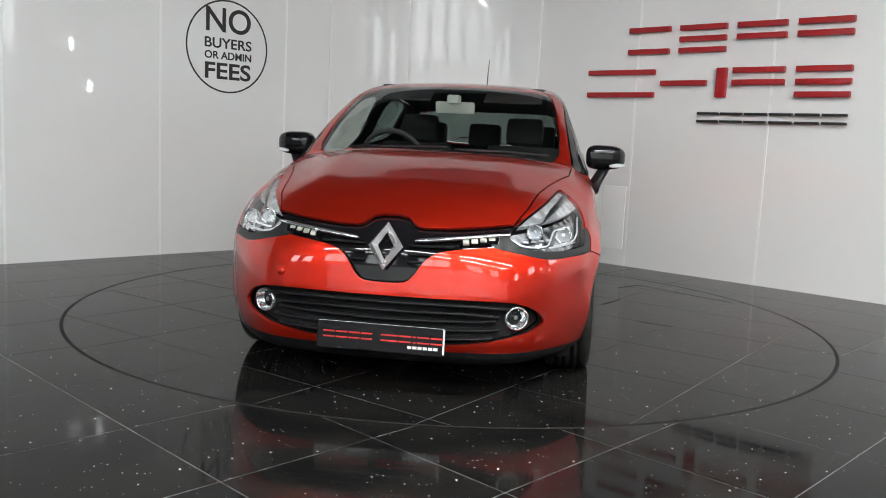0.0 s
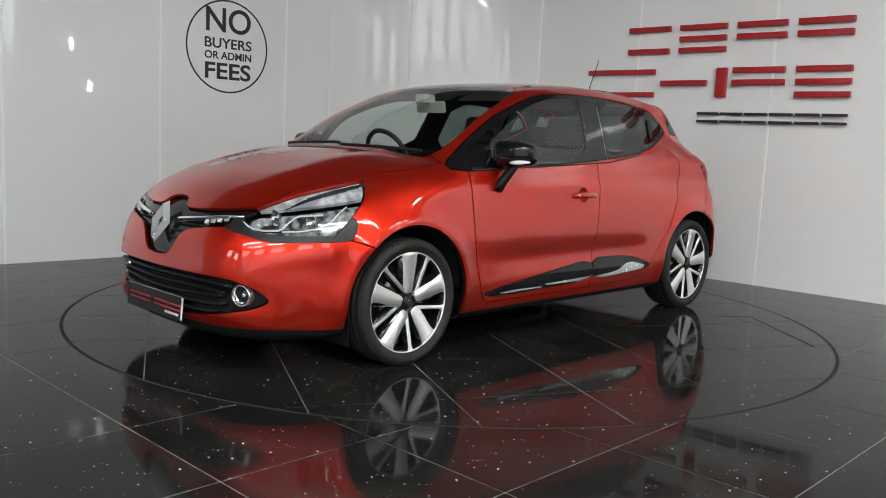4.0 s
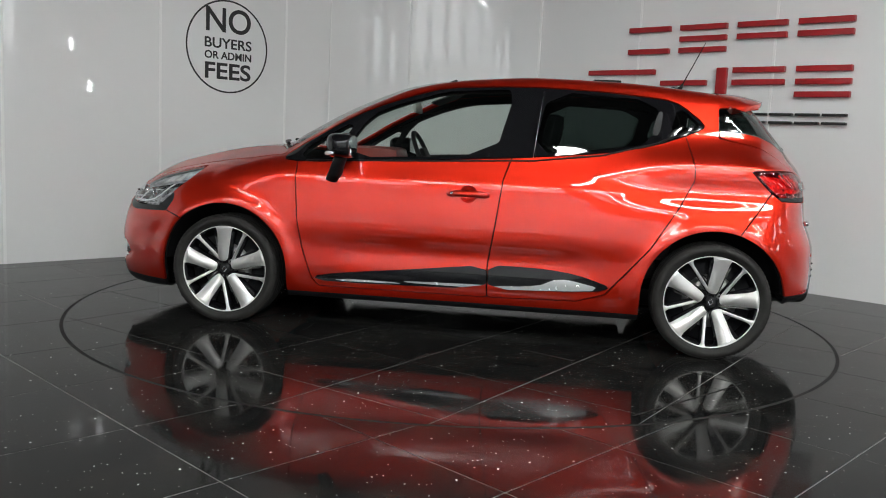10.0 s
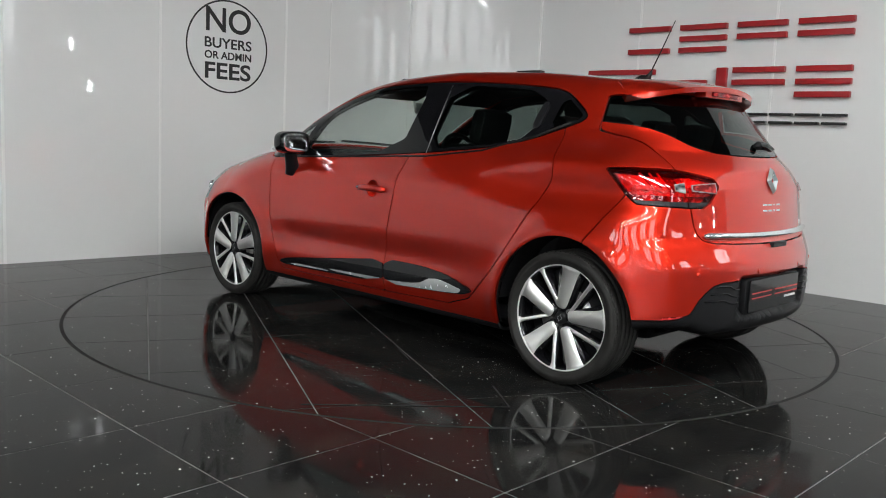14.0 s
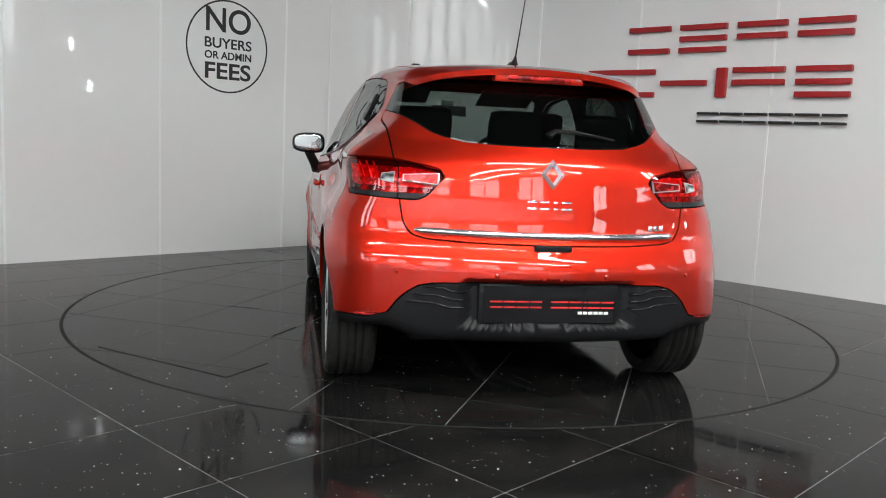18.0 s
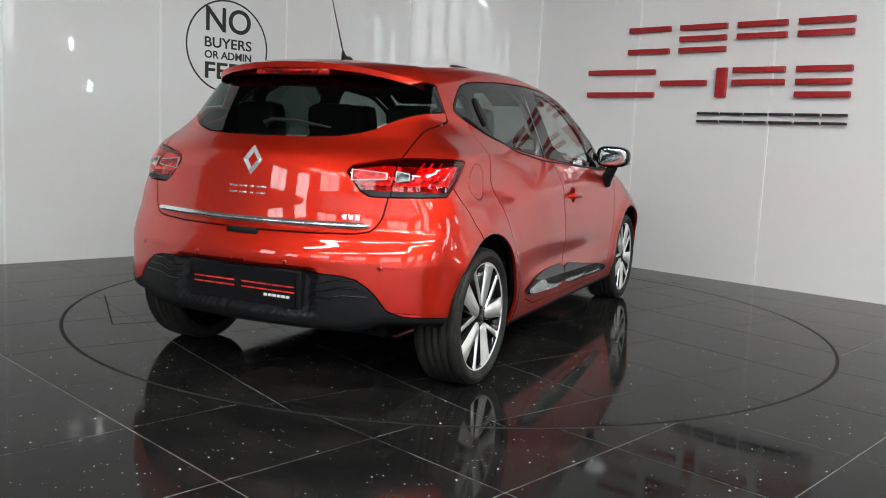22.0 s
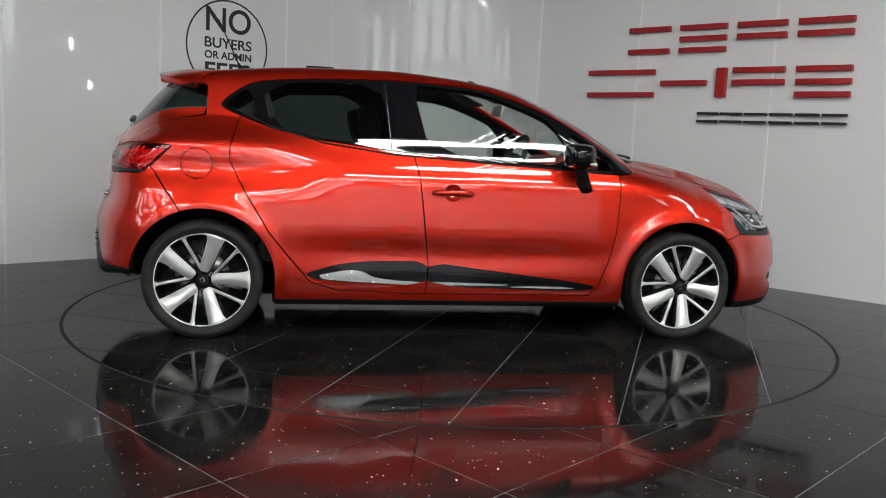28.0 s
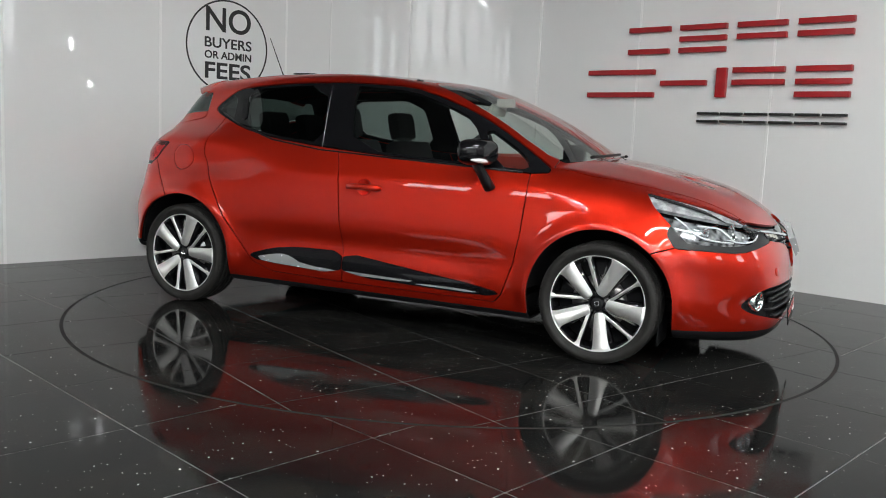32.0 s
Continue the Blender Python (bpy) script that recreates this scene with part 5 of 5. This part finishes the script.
hatch.matrix_world = on_wall(right_base, 0.777, 0.435, 0.001)


# ---- tiles ----
def tile_field(name, parent, angle, size, du, dv, reach_u, keep, far_keep=None):
    """Square tiles with open joints, cut to the round edge. keep says which places hold a tile of their own."""
    c, s = math.cos(radians(angle)), math.sin(radians(angle))
    n = 5
    half = size / 2 - 0.0026
    whole = None
    VV, FF = [], []
    for i in range(-reach_u, reach_u):
        for j in range(-reach_u, reach_u):
            u, v = du + (i + 0.5) * size, dv + (j + 0.5) * size
            mid = Vector((u * c - v * s, u * s + v * c))
            state = keep(mid.x, mid.y)
            if state == 0:
                continue
            rim = []
            for k in range(4 * n):
                e, t = divmod(k, n)
                t = 2 * t / n - 1
                rim.append(((t, -1), (1, t), (-t, 1), (-1, -t))[e])
            pts = [(mid.x + (a * half) * c - (d * half) * s, mid.y + (a * half) * s + (d * half) * c) for a, d in rim]
            cutr = RADIUS + 0.012 if parent is floor else RADIUS - 0.006
            sgn = 1 if parent is floor else -1
            rad = [sgn * (math.hypot(*q) - cutr) for q in pts]
            if all(r <= 0 for r in rad):
                continue
            cut = any(r < 0 for r in rad)
            if cut:
                fine, out = [], []
                for k in range(len(pts)):
                    a, d = pts[k], pts[(k + 1) % len(pts)]
                    ra, rd = rad[k], rad[(k + 1) % len(pts)]
                    if ra > 0:
                        out.append(a)
                    if (ra > 0) != (rd > 0):
                        t = ra / (ra - rd)
                        q = (a[0] + t * (d[0] - a[0]), a[1] + t * (d[1] - a[1]))
                        out.append(q)
                        fine.append(len(out) - 1)
                if len(out) < 3:
                    continue
                if len(fine) == 2:
                    i0, i1 = fine
                    if (i0 + 1) % len(out) == i1:
                        at = i1
                    else:
                        at = len(out) if i1 == len(out) - 1 and i0 == 0 else i1
                    A, B = (out[i0], out[i1]) if (i0 + 1) % len(out) == i1 else (out[i1], out[i0])
                    a0, a1 = math.atan2(A[1], A[0]), math.atan2(B[1], B[0])
                    da = (a1 - a0 + math.pi) % (2 * math.pi) - math.pi
                    arc = [(cutr * math.cos(a0 + da * k / 12), cutr * math.sin(a0 + da * k / 12)) for k in range(1, 12)]
                    out[at:at] = arc
                pts = out
            if state == 2:
                b0 = len(VV)
                VV += [(x, y, 0.0) for x, y in pts]
                FF.append(tuple(range(b0, b0 + len(pts))))
                continue
            if not cut and whole is not None:
                ob = new("tile", whole)
                ob.parent = parent
                ob.matrix_local = pose(mid.x, mid.y, 0, 0, 0, angle)
                continue
            me = bpy.data.meshes.new("tile")
            if cut:
                P2, place = [(x - mid.x, y - mid.y) for x, y in pts], pose(mid.x, mid.y, 0)
            else:
                P2, place = [(a * half, d * half) for a, d in rim], pose(mid.x, mid.y, 0, 0, 0, angle)
            m = len(P2)
            me.from_pydata([(x, y, 0) for x, y in P2] + [(x, y, -0.008) for x, y in P2], [], [tuple(range(m))] + [(k, m + k, m + (k + 1) % m, (k + 1) % m) for k in range(m)])
            me.materials.append(STONE)
            ob = new("tile", me)
            ob.parent = parent
            ob.matrix_local = place
            if not cut:
                whole = me
    if VV:
        me = bpy.data.meshes.new("far_tiles")
        me.from_pydata(VV, [], FF)
        me.materials.append(STONE)
        ob = new("far_tiles", me)
        ob.parent = parent
        tagged(ob, kind="stuff")


def floor_keep(x, y):
    if y > 3.6 + abs(x) * -0.2 and abs(x) < 1.5 or y > 4.4 - abs(x) * 0.95 + 0.6:
        return 0
    if abs(x) > 10 or y < -13:
        return 0
    return 1 if -4.2 < y and abs(x) < 4.2 else 2


tile_field("tile", floor, 46.7, 0.607, 0.513, -0.253, 25, floor_keep)
tile_field("tile", turntable, 63.0, 0.6, 0.0, 0.0, 5, lambda x, y: 1)

# the seam of a service hatch in the table
for a, c in (((-0.99, 1.90), (-1.53, 1.27)), ((-1.53, 1.27), (-1.30, 1.10)), ((0.02, 1.37), (-0.05, 1.17)), ((-0.77, 1.09), (-0.55, 0.965))):
    a, c = Vector((*a, 0.0012)), Vector((*c, 0.0012))
    bm = bmesh.new()
    d = (c - a).normalized()
    side = Vector((-d.y, d.x, 0)) * 0.004
    bm.faces.new([bm.verts.new(q) for q in (a - side, c - side, c + side, a + side)])
    part("hatch_seam", bm, BLACK_GAP, turntable, "", False)


def motions():
    """The turntable and the car turn together about the table's middle."""
    rows, table = [], []
    for k in range(33):
        m = pose(0, 0, 0, 0, 0, turn(k))
        table.append((k, m))
        rows.append((k, m @ pose(-0.1464, 0.0151, 0)))
    walk(turntable, table)
    walk(car, rows)


motions()
